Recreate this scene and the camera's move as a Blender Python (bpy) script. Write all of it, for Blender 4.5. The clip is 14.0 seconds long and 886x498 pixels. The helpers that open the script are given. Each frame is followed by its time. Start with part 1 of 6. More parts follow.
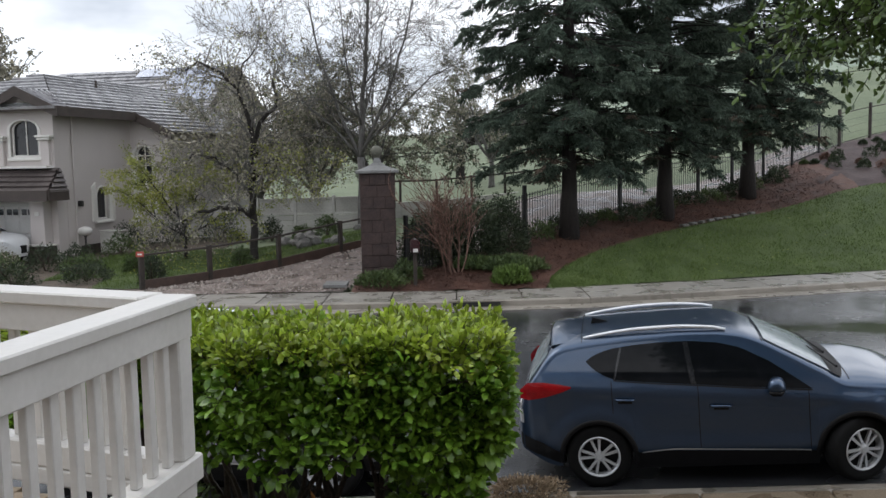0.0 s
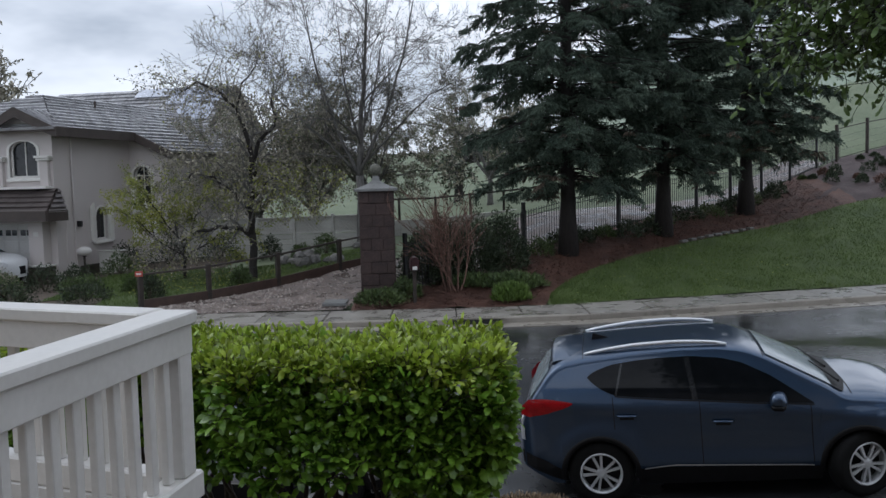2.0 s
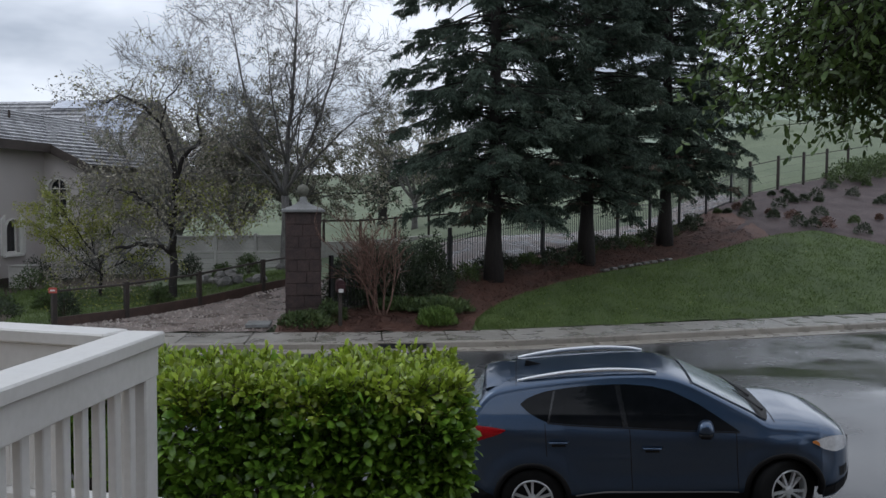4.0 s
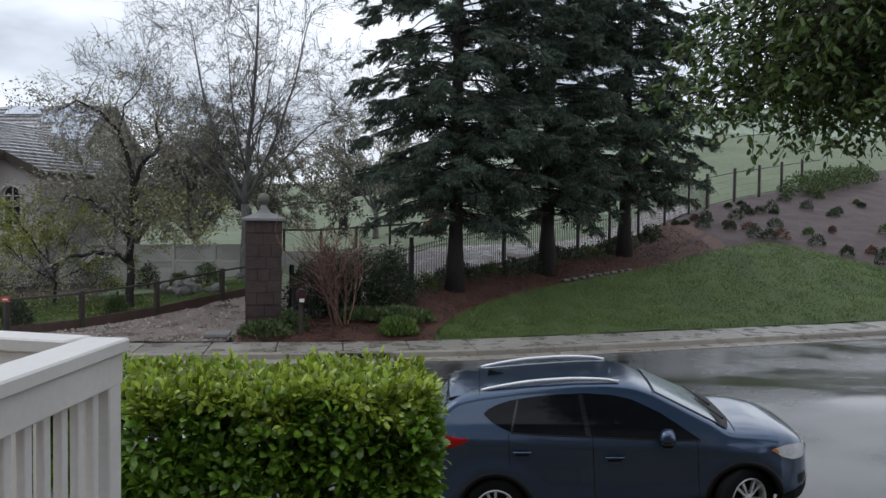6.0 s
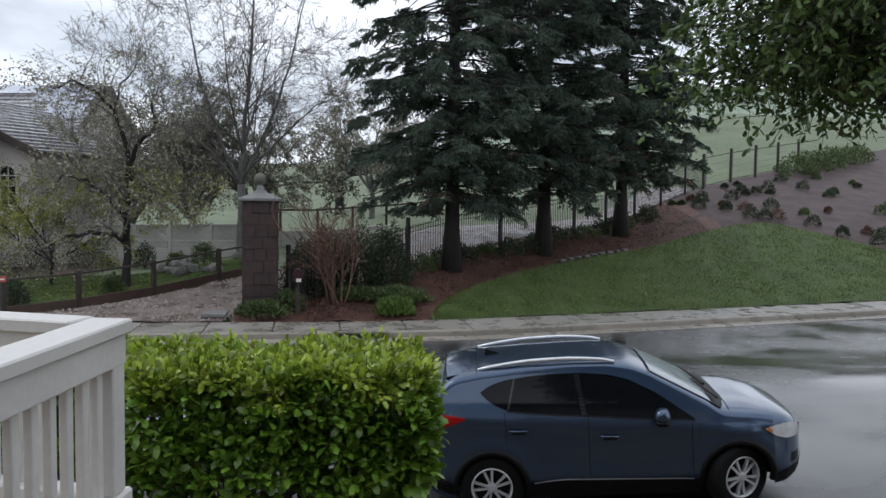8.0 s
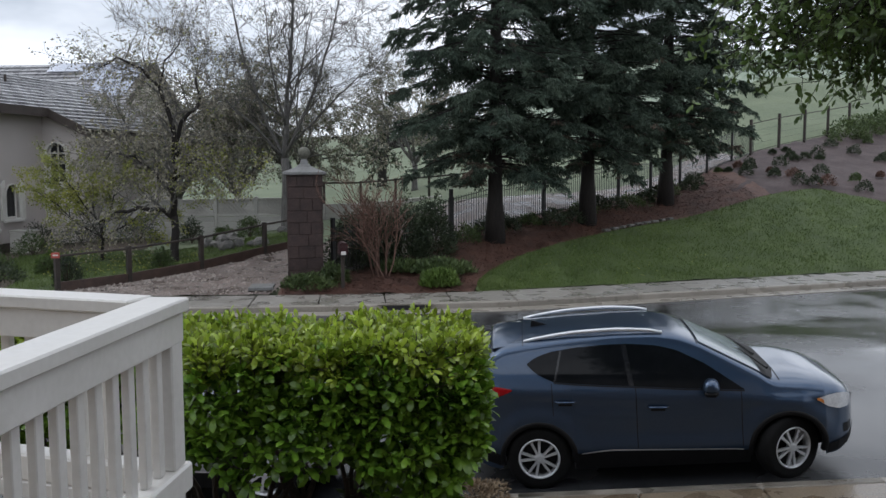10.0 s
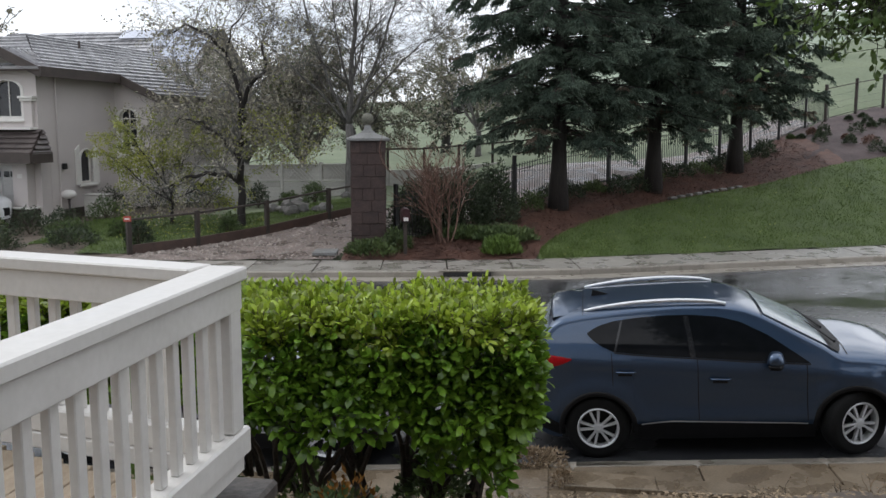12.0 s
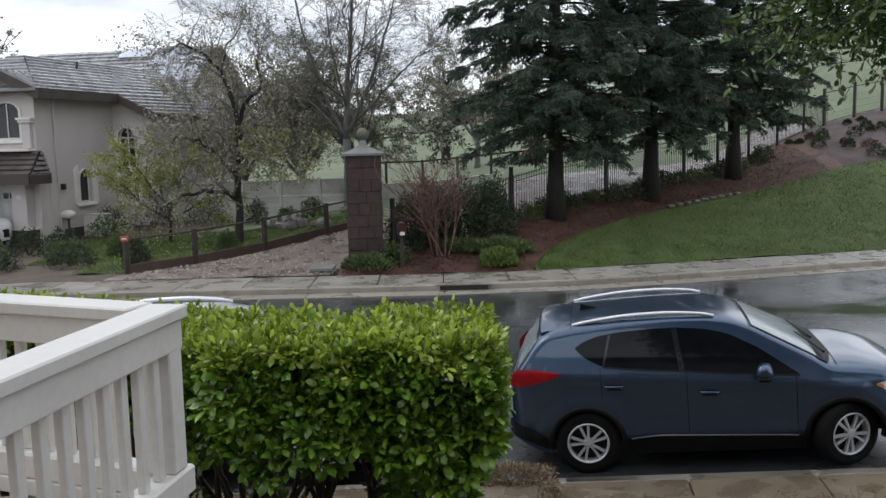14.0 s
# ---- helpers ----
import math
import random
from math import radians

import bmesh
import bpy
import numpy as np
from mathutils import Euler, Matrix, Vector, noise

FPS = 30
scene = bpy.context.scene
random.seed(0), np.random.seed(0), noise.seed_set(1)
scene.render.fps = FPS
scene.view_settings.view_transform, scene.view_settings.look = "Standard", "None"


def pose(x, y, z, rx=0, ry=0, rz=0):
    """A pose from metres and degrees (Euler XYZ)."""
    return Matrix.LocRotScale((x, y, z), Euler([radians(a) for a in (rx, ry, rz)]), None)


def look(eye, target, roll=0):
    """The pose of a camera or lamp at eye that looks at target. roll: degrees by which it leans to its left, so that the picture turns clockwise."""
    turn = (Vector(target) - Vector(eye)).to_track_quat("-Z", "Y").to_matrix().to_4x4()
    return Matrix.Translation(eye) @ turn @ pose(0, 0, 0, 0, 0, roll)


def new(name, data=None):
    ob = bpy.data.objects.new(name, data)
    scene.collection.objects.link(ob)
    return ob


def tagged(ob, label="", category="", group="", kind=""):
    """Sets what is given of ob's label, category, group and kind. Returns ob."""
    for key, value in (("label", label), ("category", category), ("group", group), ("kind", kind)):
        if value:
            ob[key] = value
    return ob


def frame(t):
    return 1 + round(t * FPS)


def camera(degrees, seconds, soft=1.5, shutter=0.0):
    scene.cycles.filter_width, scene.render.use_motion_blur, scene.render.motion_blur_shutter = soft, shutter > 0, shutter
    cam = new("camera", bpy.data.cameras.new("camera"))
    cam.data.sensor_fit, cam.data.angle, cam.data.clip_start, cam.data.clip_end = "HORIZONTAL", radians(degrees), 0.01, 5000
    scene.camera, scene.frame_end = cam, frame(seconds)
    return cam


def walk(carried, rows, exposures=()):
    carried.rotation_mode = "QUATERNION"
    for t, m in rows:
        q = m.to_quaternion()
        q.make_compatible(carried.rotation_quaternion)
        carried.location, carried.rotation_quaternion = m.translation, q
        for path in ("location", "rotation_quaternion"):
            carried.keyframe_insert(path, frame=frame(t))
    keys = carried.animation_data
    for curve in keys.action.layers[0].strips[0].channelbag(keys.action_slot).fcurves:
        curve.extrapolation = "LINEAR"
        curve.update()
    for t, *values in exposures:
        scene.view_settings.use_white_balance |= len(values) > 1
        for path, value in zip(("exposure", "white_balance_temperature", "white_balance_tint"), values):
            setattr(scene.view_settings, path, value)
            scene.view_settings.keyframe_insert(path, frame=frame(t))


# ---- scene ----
cam = camera(52.4, 14.0)

PATH = [
    (0, (0.104, 0.16, 3.379), (0.094, 2.15, 3.182), -1.0),
    (0.5, (-0.029, 0.139, 3.384), (-0.061, 2.129, 3.194), -1.2),
    (1, (-0.056, 0.14, 3.38), (-0.1, 2.131, 3.194), -1.4),
    (1.5, (0.04, 0.169, 3.363), (0.005, 2.161, 3.187), -1.6),
    (2, (0.096, 0.168, 3.363), (0.089, 2.161, 3.206), -1.4),
    (2.5, (-0.009, 0.183, 3.379), (0.035, 2.178, 3.241), -1.0),
    (3, (-0.058, 0.173, 3.394), (0.038, 2.167, 3.274), -0.5),
    (3.5, (-0.067, 0.177, 3.379), (0.067, 2.169, 3.269), -0.0),
    (4, (-0.099, 0.198, 3.37), (0.073, 2.188, 3.264), 0.4),
    (6.5, (-0.137, 0.234, 3.351), (0.135, 2.214, 3.271), 0.8),
    (7, (-0.132, 0.198, 3.355), (0.148, 2.176, 3.259), 0.9),
    (9.5, (-0.183, 0.202, 3.37), (0.027, 2.184, 3.203), 0.2),
    (10, (-0.176, 0.202, 3.379), (-0.002, 2.185, 3.187), -0.1),
    (10.5, (-0.176, 0.169, 3.39), (-0.066, 2.154, 3.171), -0.5),
    (11, (-0.204, 0.151, 3.408), (-0.145, 2.136, 3.171), -0.4),
    (11.5, (-0.199, 0.167, 3.413), (-0.157, 2.151, 3.162), -0.1),
    (12, (-0.145, 0.2, 3.399), (-0.112, 2.182, 3.132), -0.0),
    (12.5, (-0.048, 0.197, 3.404), (-0.027, 2.176, 3.119), -0.1),
    (13, (0.011, 0.191, 3.419), (0.028, 2.172, 3.142), -0.4),
    (13.5, (0.056, 0.201, 3.464), (0.076, 2.184, 3.203), -0.8),
    (14, (0.075, 0.222, 3.47), (0.096, 2.207, 3.226), -1.2),
]
walk(cam, [(t, look(eye, target, roll)) for t, eye, target, roll in PATH],
     exposures=[(0, 0.12, 6500, 10), (1, 0.1, 6450, 10), (1.5, 0.0, 6300, 10), (2, -0.34, 6050, 10), (3, -0.45, 6100, 10), (4, -0.42, 6100, 10), (6.5, -0.15, 6250, 10),
                (7, -0.12, 6250, 10), (9.5, -0.08, 6250, 10), (10, -0.11, 6280, 10), (11, 0.14, 6450, 10), (12.5, 0.16, 6500, 10), (14, 0.10, 6450, 10)])

# ---------------------------------------------------------------- light
world = bpy.data.worlds.new("world")
scene.world = world
world.use_nodes = True
wn, wl = world.node_tree.nodes, world.node_tree.links
wbg = wn["Background"]
sky = wn.new("ShaderNodeTexSky")
sky.sky_type = "NISHITA"
sky.sun_disc = False
sky.sun_elevation, sky.sun_rotation = radians(38), radians(-60)
sky_gain = wn.new("ShaderNodeMix")
sky_gain.data_type, sky_gain.blend_type = "RGBA", "MULTIPLY"
sky_gain.inputs[0].default_value = 1.0
sky_gain.inputs[7].default_value = (0.10, 0.10, 0.10, 1)
wl.new(sky.outputs[0], sky_gain.inputs[6])
wcoord = wn.new("ShaderNodeTexCoord")
wmap = wn.new("ShaderNodeMapping")
wmap.inputs["Scale"].default_value = (1.0, 1.0, 2.6)
wl.new(wcoord.outputs["Generated"], wmap.inputs[0])
wnoise = wn.new("ShaderNodeTexNoise")
wnoise.inputs["Scale"].default_value = 3.2
wnoise.inputs["Detail"].default_value = 5
wl.new(wmap.outputs[0], wnoise.inputs["Vector"])
wramp = wn.new("ShaderNodeValToRGB")
wramp.color_ramp.elements[0].position, wramp.color_ramp.elements[0].color = 0.36, (0.50, 0.545, 0.62, 1)
wramp.color_ramp.elements[1].position, wramp.color_ramp.elements[1].color = 0.60, (1.14, 1.17, 1.23, 1)
wl.new(wnoise.outputs["Fac"], wramp.inputs[0])
wmix = wn.new("ShaderNodeMix")
wmix.data_type = "RGBA"
wmix.inputs[0].default_value = 0.93
wl.new(sky_gain.outputs[2], wmix.inputs[6])
wl.new(wramp.outputs[0], wmix.inputs[7])
wl.new(wmix.outputs[2], wbg.inputs[0])
wbg.inputs[1].default_value = 1.25

sun = new("sun", bpy.data.lights.new("sun", "SUN"))
sun.data.energy, sun.data.angle, sun.data.color = 0.6, radians(25), (1.0, 0.97, 0.92)
sun.matrix_world = look((-30, 25, 40), (0, 10, 0))
scene.view_settings.exposure = 0.0

# ---------------------------------------------------------------- materials


def material(name, c1, c2, scale=8.0, rough=0.7, bump=0.15, fine=60.0, metal=0.0, coat=0.0, rand=0.0, rough2=None, contrast=0.5,
             bump_dist=0.01, spec=0.5, stretch=(1, 1, 1), island=0.0, translucent=0.0):
    """Two colours mixed by a coarse and a fine noise in object space, with relief; rand varies the value per object, island per piece."""
    m = bpy.data.materials.new(name)
    m.use_nodes = True
    n, k = m.node_tree.nodes, m.node_tree.links
    b = n["Principled BSDF"]
    tc, mp = n.new("ShaderNodeTexCoord"), n.new("ShaderNodeMapping")
    mp.inputs["Scale"].default_value = stretch
    k.new(tc.outputs["Object"], mp.inputs[0])
    n1, n2 = n.new("ShaderNodeTexNoise"), n.new("ShaderNodeTexNoise")
    n1.inputs["Scale"].default_value, n1.inputs["Detail"].default_value = scale, 6
    n2.inputs["Scale"].default_value, n2.inputs["Detail"].default_value = fine, 4
    k.new(mp.outputs[0], n1.inputs["Vector"])
    k.new(mp.outputs[0], n2.inputs["Vector"])
    add = n.new("ShaderNodeMath")
    add.operation = "MULTIPLY_ADD"
    k.new(n2.outputs["Fac"], add.inputs[0])
    add.inputs[1].default_value = 0.5
    half = n.new("ShaderNodeMath")
    half.operation = "MULTIPLY"
    half.inputs[1].default_value = 0.5
    k.new(n1.outputs["Fac"], half.inputs[0])
    k.new(half.outputs[0], add.inputs[2])
    ramp = n.new("ShaderNodeValToRGB")
    ramp.color_ramp.elements[0].position, ramp.color_ramp.elements[1].position = 0.5 - 0.25 * contrast, 0.5 + 0.25 * contrast
    ramp.color_ramp.elements[0].color, ramp.color_ramp.elements[1].color = (*c1, 1), (*c2, 1)
    k.new(add.outputs[0], ramp.inputs[0])
    col = ramp.outputs[0]
    for amount, node, out in ((rand, "ShaderNodeObjectInfo", "Random"), (island, "ShaderNodeNewGeometry", "Random Per Island")):
        if amount:
            src, rng = n.new(node), n.new("ShaderNodeMapRange")
            rng.inputs[3].default_value, rng.inputs[4].default_value = 1 - amount, 1 + amount
            k.new(src.outputs[out], rng.inputs[0])
            hsv = n.new("ShaderNodeHueSaturation")
            k.new(rng.outputs[0], hsv.inputs["Value"])
            k.new(col, hsv.inputs["Color"])
            col = hsv.outputs[0]
    k.new(col, b.inputs["Base Color"])
    b.inputs["Metallic"].default_value = metal
    b.inputs["Specular IOR Level"].default_value = spec
    if rough2 is None:
        b.inputs["Roughness"].default_value = rough
    else:
        rr = n.new("ShaderNodeMapRange")
        rr.inputs[1].default_value, rr.inputs[2].default_value = 0.4, 0.6
        rr.inputs[3].default_value, rr.inputs[4].default_value = rough, rough2
        k.new(n1.outputs["Fac"], rr.inputs[0])
        k.new(rr.outputs[0], b.inputs["Roughness"])
    if coat:
        b.inputs["Coat Weight"].default_value, b.inputs["Coat Roughness"].default_value = coat, 0.06
    if bump:
        bp = n.new("ShaderNodeBump")
        bp.inputs["Strength"].default_value, bp.inputs["Distance"].default_value = bump, bump_dist
        k.new(add.outputs[0], bp.inputs["Height"])
        k.new(bp.outputs[0], b.inputs["Normal"])
    if translucent:
        tr, mx = n.new("ShaderNodeBsdfTranslucent"), n.new("ShaderNodeMixShader")
        k.new(col, tr.inputs[0])
        mx.inputs[0].default_value = translucent
        k.new(b.outputs[0], mx.inputs[1])
        k.new(tr.outputs[0], mx.inputs[2])
        k.new(mx.outputs[0], n["Material Output"].inputs[0])
    return m


ASPHALT = material("wet_asphalt", (0.022, 0.023, 0.025), (0.042, 0.043, 0.046), 0.5, 0.10, 0.10, 140, rough2=0.30, bump_dist=0.004)
CONCRETE = material("wet_concrete", (0.17, 0.155, 0.135), (0.30, 0.28, 0.25), 1.6, 0.18, 0.15, 60, rand=0.13, rough2=0.5, bump_dist=0.004)
WALKM = material("stained_wet_concrete", (0.085, 0.064, 0.043), (0.20, 0.158, 0.110), 2.2, 0.12, 0.2, 45, rand=0.12, rough2=0.45, bump_dist=0.004)
KERBM = material("kerb_concrete", (0.20, 0.18, 0.15), (0.30, 0.27, 0.23), 2.0, 0.25, 0.2, 50, rand=0.12, rough2=0.55, bump_dist=0.005)
GRASS_SOIL = material("turf_base", (0.040, 0.066, 0.014), (0.082, 0.118, 0.026), 0.8, 0.8, 0.5, 30, bump_dist=0.03)
GRASS = material("grass_blade", (0.060, 0.100, 0.018), (0.112, 0.158, 0.034), 0.7, 0.55, 0.0, 20, island=0.25)
EARTH = material("garden_earth", (0.050, 0.038, 0.028), (0.125, 0.094, 0.070), 3.0, 0.75, 0.6, 40, bump_dist=0.03)
MULCH = material("red_bark_mulch", (0.050, 0.022, 0.015), (0.130, 0.060, 0.040), 2.0, 0.7, 0.8, 45, bump_dist=0.03)
HILLSOIL = material("hillside_mulch", (0.040, 0.026, 0.025), (0.095, 0.066, 0.064), 1.2, 0.8, 0.7, 25, bump_dist=0.04)
GRAVEL = material("wet_gravel", (0.070, 0.052, 0.044), (0.27, 0.215, 0.19), 1.3, 0.22, 0.7, 28, rough2=0.6, bump_dist=0.03)
FIELD = material("meadow", (0.110, 0.140, 0.080), (0.170, 0.200, 0.120), 0.25, 0.9, 0.4, 6, bump_dist=0.1)
# far hills: pale base colour stands in for distance haze
HAZED_HILL = material("hazed_far_hill", (0.26, 0.32, 0.24), (0.36, 0.41, 0.33), 0.05, 1.0, 0.0, 0.4)
WHITE = material("white_paint", (0.61, 0.59, 0.555), (0.71, 0.69, 0.66), 5.0, 0.35, 0.08, 40, rough2=0.5, contrast=0.9, bump_dist=0.003)
DECKM = material("deck_floor", (0.26, 0.20, 0.14), (0.42, 0.34, 0.25), 4.0, 0.4, 0.2, 50, rand=0.15, stretch=(1, 6, 1))
DARKSTONE = material("dark_wall_stone", (0.035, 0.030, 0.028), (0.095, 0.080, 0.070), 4.0, 0.5, 0.6, 30, rand=0.3, bump_dist=0.015)
LEAF = material("hedge_leaf", (0.072, 0.160, 0.016), (0.205, 0.35, 0.038), 5.0, 0.27, 0.0, 30, island=0.5, translucent=0.24, spec=0.5)
LEAF_DARK = material("overhang_leaf", (0.058, 0.108, 0.026), (0.130, 0.200, 0.050), 4.0, 0.35, 0.0, 30, island=0.35, translucent=0.28)
TWIG = material("hedge_twig", (0.03, 0.022, 0.015), (0.08, 0.06, 0.045), 20, 0.7, 0.3, 80)
BARK = material("dark_bark", (0.010, 0.008, 0.0075), (0.030, 0.024, 0.020), 6.0, 0.8, 0.8, 30, stretch=(3, 3, 0.6), bump_dist=0.02)
GREYBARK = material("grey_bark", (0.075, 0.070, 0.066), (0.19, 0.18, 0.17), 6.0, 0.75, 0.5, 40, stretch=(3, 3, 0.7), bump_dist=0.01)
CONIFER = material("redwood_needles", (0.048, 0.072, 0.055), (0.110, 0.142, 0.104), 0.9, 0.7, 0.0, 3, island=0.5, translucent=0.2, spec=0.2)
CONIFER_BROWN = material("redwood_needles_brown", (0.075, 0.055, 0.038), (0.13, 0.098, 0.070), 0.9, 0.7, 0.0, 10, island=0.4)
AUTUMN = material("sparse_autumn_leaf", (0.17, 0.21, 0.05), (0.38, 0.38, 0.09), 0.9, 0.6, 0.0, 10, island=0.3, translucent=0.3)
AUTUMN_BROWN = material("withered_leaf", (0.20, 0.185, 0.14), (0.40, 0.37, 0.29), 0.9, 0.7, 0.0, 10, island=0.35, translucent=0.2)
BUSH = material("garden_bush_leaf", (0.045, 0.075, 0.025), (0.11, 0.15, 0.05), 2.0, 0.55, 0.0, 10, island=0.35, translucent=0.2)
BUSH_DARK = material("dark_shrub_leaf", (0.02, 0.034, 0.016), (0.055, 0.075, 0.034), 2.0, 0.5, 0.0, 10, island=0.35, translucent=0.15)
BUSH_BRIGHT = material("bright_clump_leaf", (0.075, 0.13, 0.025), (0.14, 0.21, 0.045), 2.0, 0.55, 0.0, 10, island=0.3, translucent=0.25)
DRY = material("dry_stem", (0.17, 0.12, 0.075), (0.34, 0.26, 0.17), 6.0, 0.8, 0.0, 40, island=0.3)
RED_TWIG = material("reddish_twig", (0.085, 0.045, 0.032), (0.20, 0.115, 0.085), 6.0, 0.7, 0.0, 40, island=0.3)
ORANGE = material("orange_fern_leaf", (0.28, 0.11, 0.02), (0.45, 0.22, 0.04), 6.0, 0.6, 0.0, 40, island=0.3, translucent=0.3)
BLOCK = material("pillar_block", (0.026, 0.015, 0.0135), (0.060, 0.036, 0.031), 5.0, 0.65, 0.9, 25, rand=0.12, bump_dist=0.02)
MORTAR = material("pillar_mortar", (0.028, 0.018, 0.016), (0.05, 0.034, 0.03), 6.0, 0.85, 0.4, 40)
CAPSTONE = material("capstone", (0.13, 0.13, 0.125), (0.23, 0.23, 0.225), 3.0, 0.35, 0.3, 30, rough2=0.6, bump_dist=0.01)
BALLSTONE = material("mossy_ball_stone", (0.07, 0.07, 0.055), (0.17, 0.165, 0.13), 3.0, 0.7, 0.4, 30)
STUCCO = material("taupe_stucco", (0.50, 0.455, 0.435), (0.58, 0.532, 0.51), 0.7, 0.85, 0.35, 60, contrast=0.9, bump_dist=0.008)
TRIM = material("cream_trim", (0.64, 0.62, 0.58), (0.74, 0.72, 0.68), 3.0, 0.6, 0.1, 40)
FASCIA = material("brown_fascia", (0.045, 0.034, 0.030), (0.075, 0.058, 0.05), 3.0, 0.6, 0.1, 40)
# base colour lifted to include the sky's reflection on wet tiles
ROOFTILE = material("wet_sheen_roof_tile", (0.27, 0.265, 0.275), (0.42, 0.415, 0.425), 2.5, 0.22, 0.2, 30, rand=0.2, island=0.14, rough2=0.4)
SKIRTTILE = material("brown_roof_tile", (0.072, 0.060, 0.056), (0.145, 0.122, 0.115), 2.5, 0.4, 0.2, 30, island=0.2)
SOLAR = material("solar_glass", (0.66, 0.68, 0.74), (0.74, 0.76, 0.82), 1.0, 0.07, 0.0, 10, metal=0.9)
DARKGLASS = material("dark_window_glass", (0.012, 0.013, 0.015), (0.025, 0.027, 0.03), 0.6, 0.03, 0.0, 5)
DOORWHITE = material("garage_door_paint", (0.56, 0.55, 0.53), (0.66, 0.65, 0.63), 2.0, 0.5, 0.1, 30)
FENCEWOOD = material("pale_fence_board", (0.36, 0.345, 0.315), (0.48, 0.465, 0.43), 1.5, 0.6, 0.25, 30, rand=0.12, stretch=(0.4, 0.4, 3))
DARKWOOD = material("dark_wet_timber", (0.020, 0.015, 0.012), (0.050, 0.037, 0.029), 4.0, 0.65, 0.4, 40, rand=0.2)
REDWOOD = material("brown_timber", (0.035, 0.020, 0.015), (0.07, 0.040, 0.030), 4.0, 0.55, 0.4, 40)
IRON = material("black_iron", (0.010, 0.010, 0.011), (0.022, 0.022, 0.023), 8.0, 0.4, 0.0, 40)
CARBLUE = material("blue_car_paint", (0.040, 0.071, 0.126), (0.047, 0.082, 0.146), 40.0, 0.34, 0.0, 300, metal=0.8, coat=1.0, contrast=0.9)
GLOSSBLACK = material("gloss_black_trim", (0.010, 0.011, 0.013), (0.016, 0.017, 0.02), 10.0, 0.12, 0.0, 200)
CARWHITE = material("white_car_paint", (0.62, 0.63, 0.64), (0.68, 0.69, 0.70), 20.0, 0.3, 0.0, 200, coat=1.0)
CARSILVER = material("silver_car_paint", (0.38, 0.40, 0.42), (0.45, 0.47, 0.49), 30.0, 0.3, 0.0, 300, metal=0.6, coat=1.0)
TINT = material("tinted_car_glass", (0.005, 0.006, 0.007), (0.008, 0.009, 0.011), 2.0, 0.04, 0.0, 10, spec=0.16)
# car glass whose pale grey-blue base colour imitates reflected sky
SHIELD = material("windscreen_sky_sheen", (0.20, 0.245, 0.265), (0.27, 0.315, 0.335), 3.0, 0.16, 0.0, 10, spec=0.45)
PLASTIC = material("black_plastic", (0.005, 0.005, 0.0055), (0.009, 0.009, 0.010), 10.0, 0.55, 0.1, 200, spec=0.25)
RUBBER = material("tyre_rubber", (0.004, 0.004, 0.004), (0.009, 0.009, 0.009), 10.0, 0.75, 0.3, 120, spec=0.2)
ALLOY = material("alloy_rim", (0.46, 0.47, 0.48), (0.58, 0.59, 0.60), 10.0, 0.35, 0.0, 100, metal=0.25)
CHROME = material("bright_trim", (0.70, 0.71, 0.73), (0.80, 0.81, 0.83), 10.0, 0.30, 0.0, 100, metal=0.7)
TAILRED = material("red_lamp_lens", (0.22, 0.004, 0.007), (0.34, 0.008, 0.011), 10.0, 0.12, 0.0, 60, spec=0.3)
LAMPCLEAR = material("clear_lamp_lens", (0.55, 0.56, 0.58), (0.75, 0.76, 0.78), 14.0, 0.08, 0.0, 60, coat=1.0)
AMBER = material("amber_lens", (0.55, 0.20, 0.05), (0.65, 0.26, 0.08), 14.0, 0.15, 0.0, 60)
SIGNRED = material("red_sign", (0.36, 0.06, 0.045), (0.44, 0.09, 0.065), 14.0, 0.5, 0.0, 60)
MAILRED = material("dark_red_enamel", (0.022, 0.008, 0.009), (0.045, 0.014, 0.015), 14.0, 0.35, 0.0, 60)
ROCK = material("garden_rock", (0.07, 0.066, 0.06), (0.16, 0.152, 0.14), 3.0, 0.5, 0.5, 25, rand=0.2)
POT = material("dark_pot", (0.03, 0.027, 0.026), (0.07, 0.06, 0.055), 4.0, 0.5, 0.3, 40)
TERRA = material("brown_planter", (0.05, 0.03, 0.025), (0.10, 0.06, 0.05), 4.0, 0.6, 0.3, 40)

# ---------------------------------------------------------------- builders


def finish(name, bm, mat, smooth=False):
    me = bpy.data.meshes.new(name)
    bm.to_mesh(me)
    bm.free()
    for m in mat if isinstance(mat, (list, tuple)) else (mat,):
        me.materials.append(m)
    if smooth:
        me.polygons.foreach_set("use_smooth", [True] * len(me.polygons))
    return me


def thing(name, m, label, category, group=""):
    ob = new(name)
    ob.matrix_world = m
    return tagged(ob, label, category, group)


def part(name, bm, mat, parent, label="", smooth=False, m=None):
    ob = new(name, finish(name, bm, mat, smooth) if isinstance(bm, bmesh.types.BMesh) else bm)
    ob.parent = parent
    if m is not None:
        ob.matrix_basis = m
    return tagged(ob, label)


def solo(name, bm, mat, label, category, group="", kind="", smooth=False, m=None):
    ob = new(name, finish(name, bm, mat, smooth))
    if m is not None:
        ob.matrix_world = m
    return tagged(ob, label, category, group, kind)


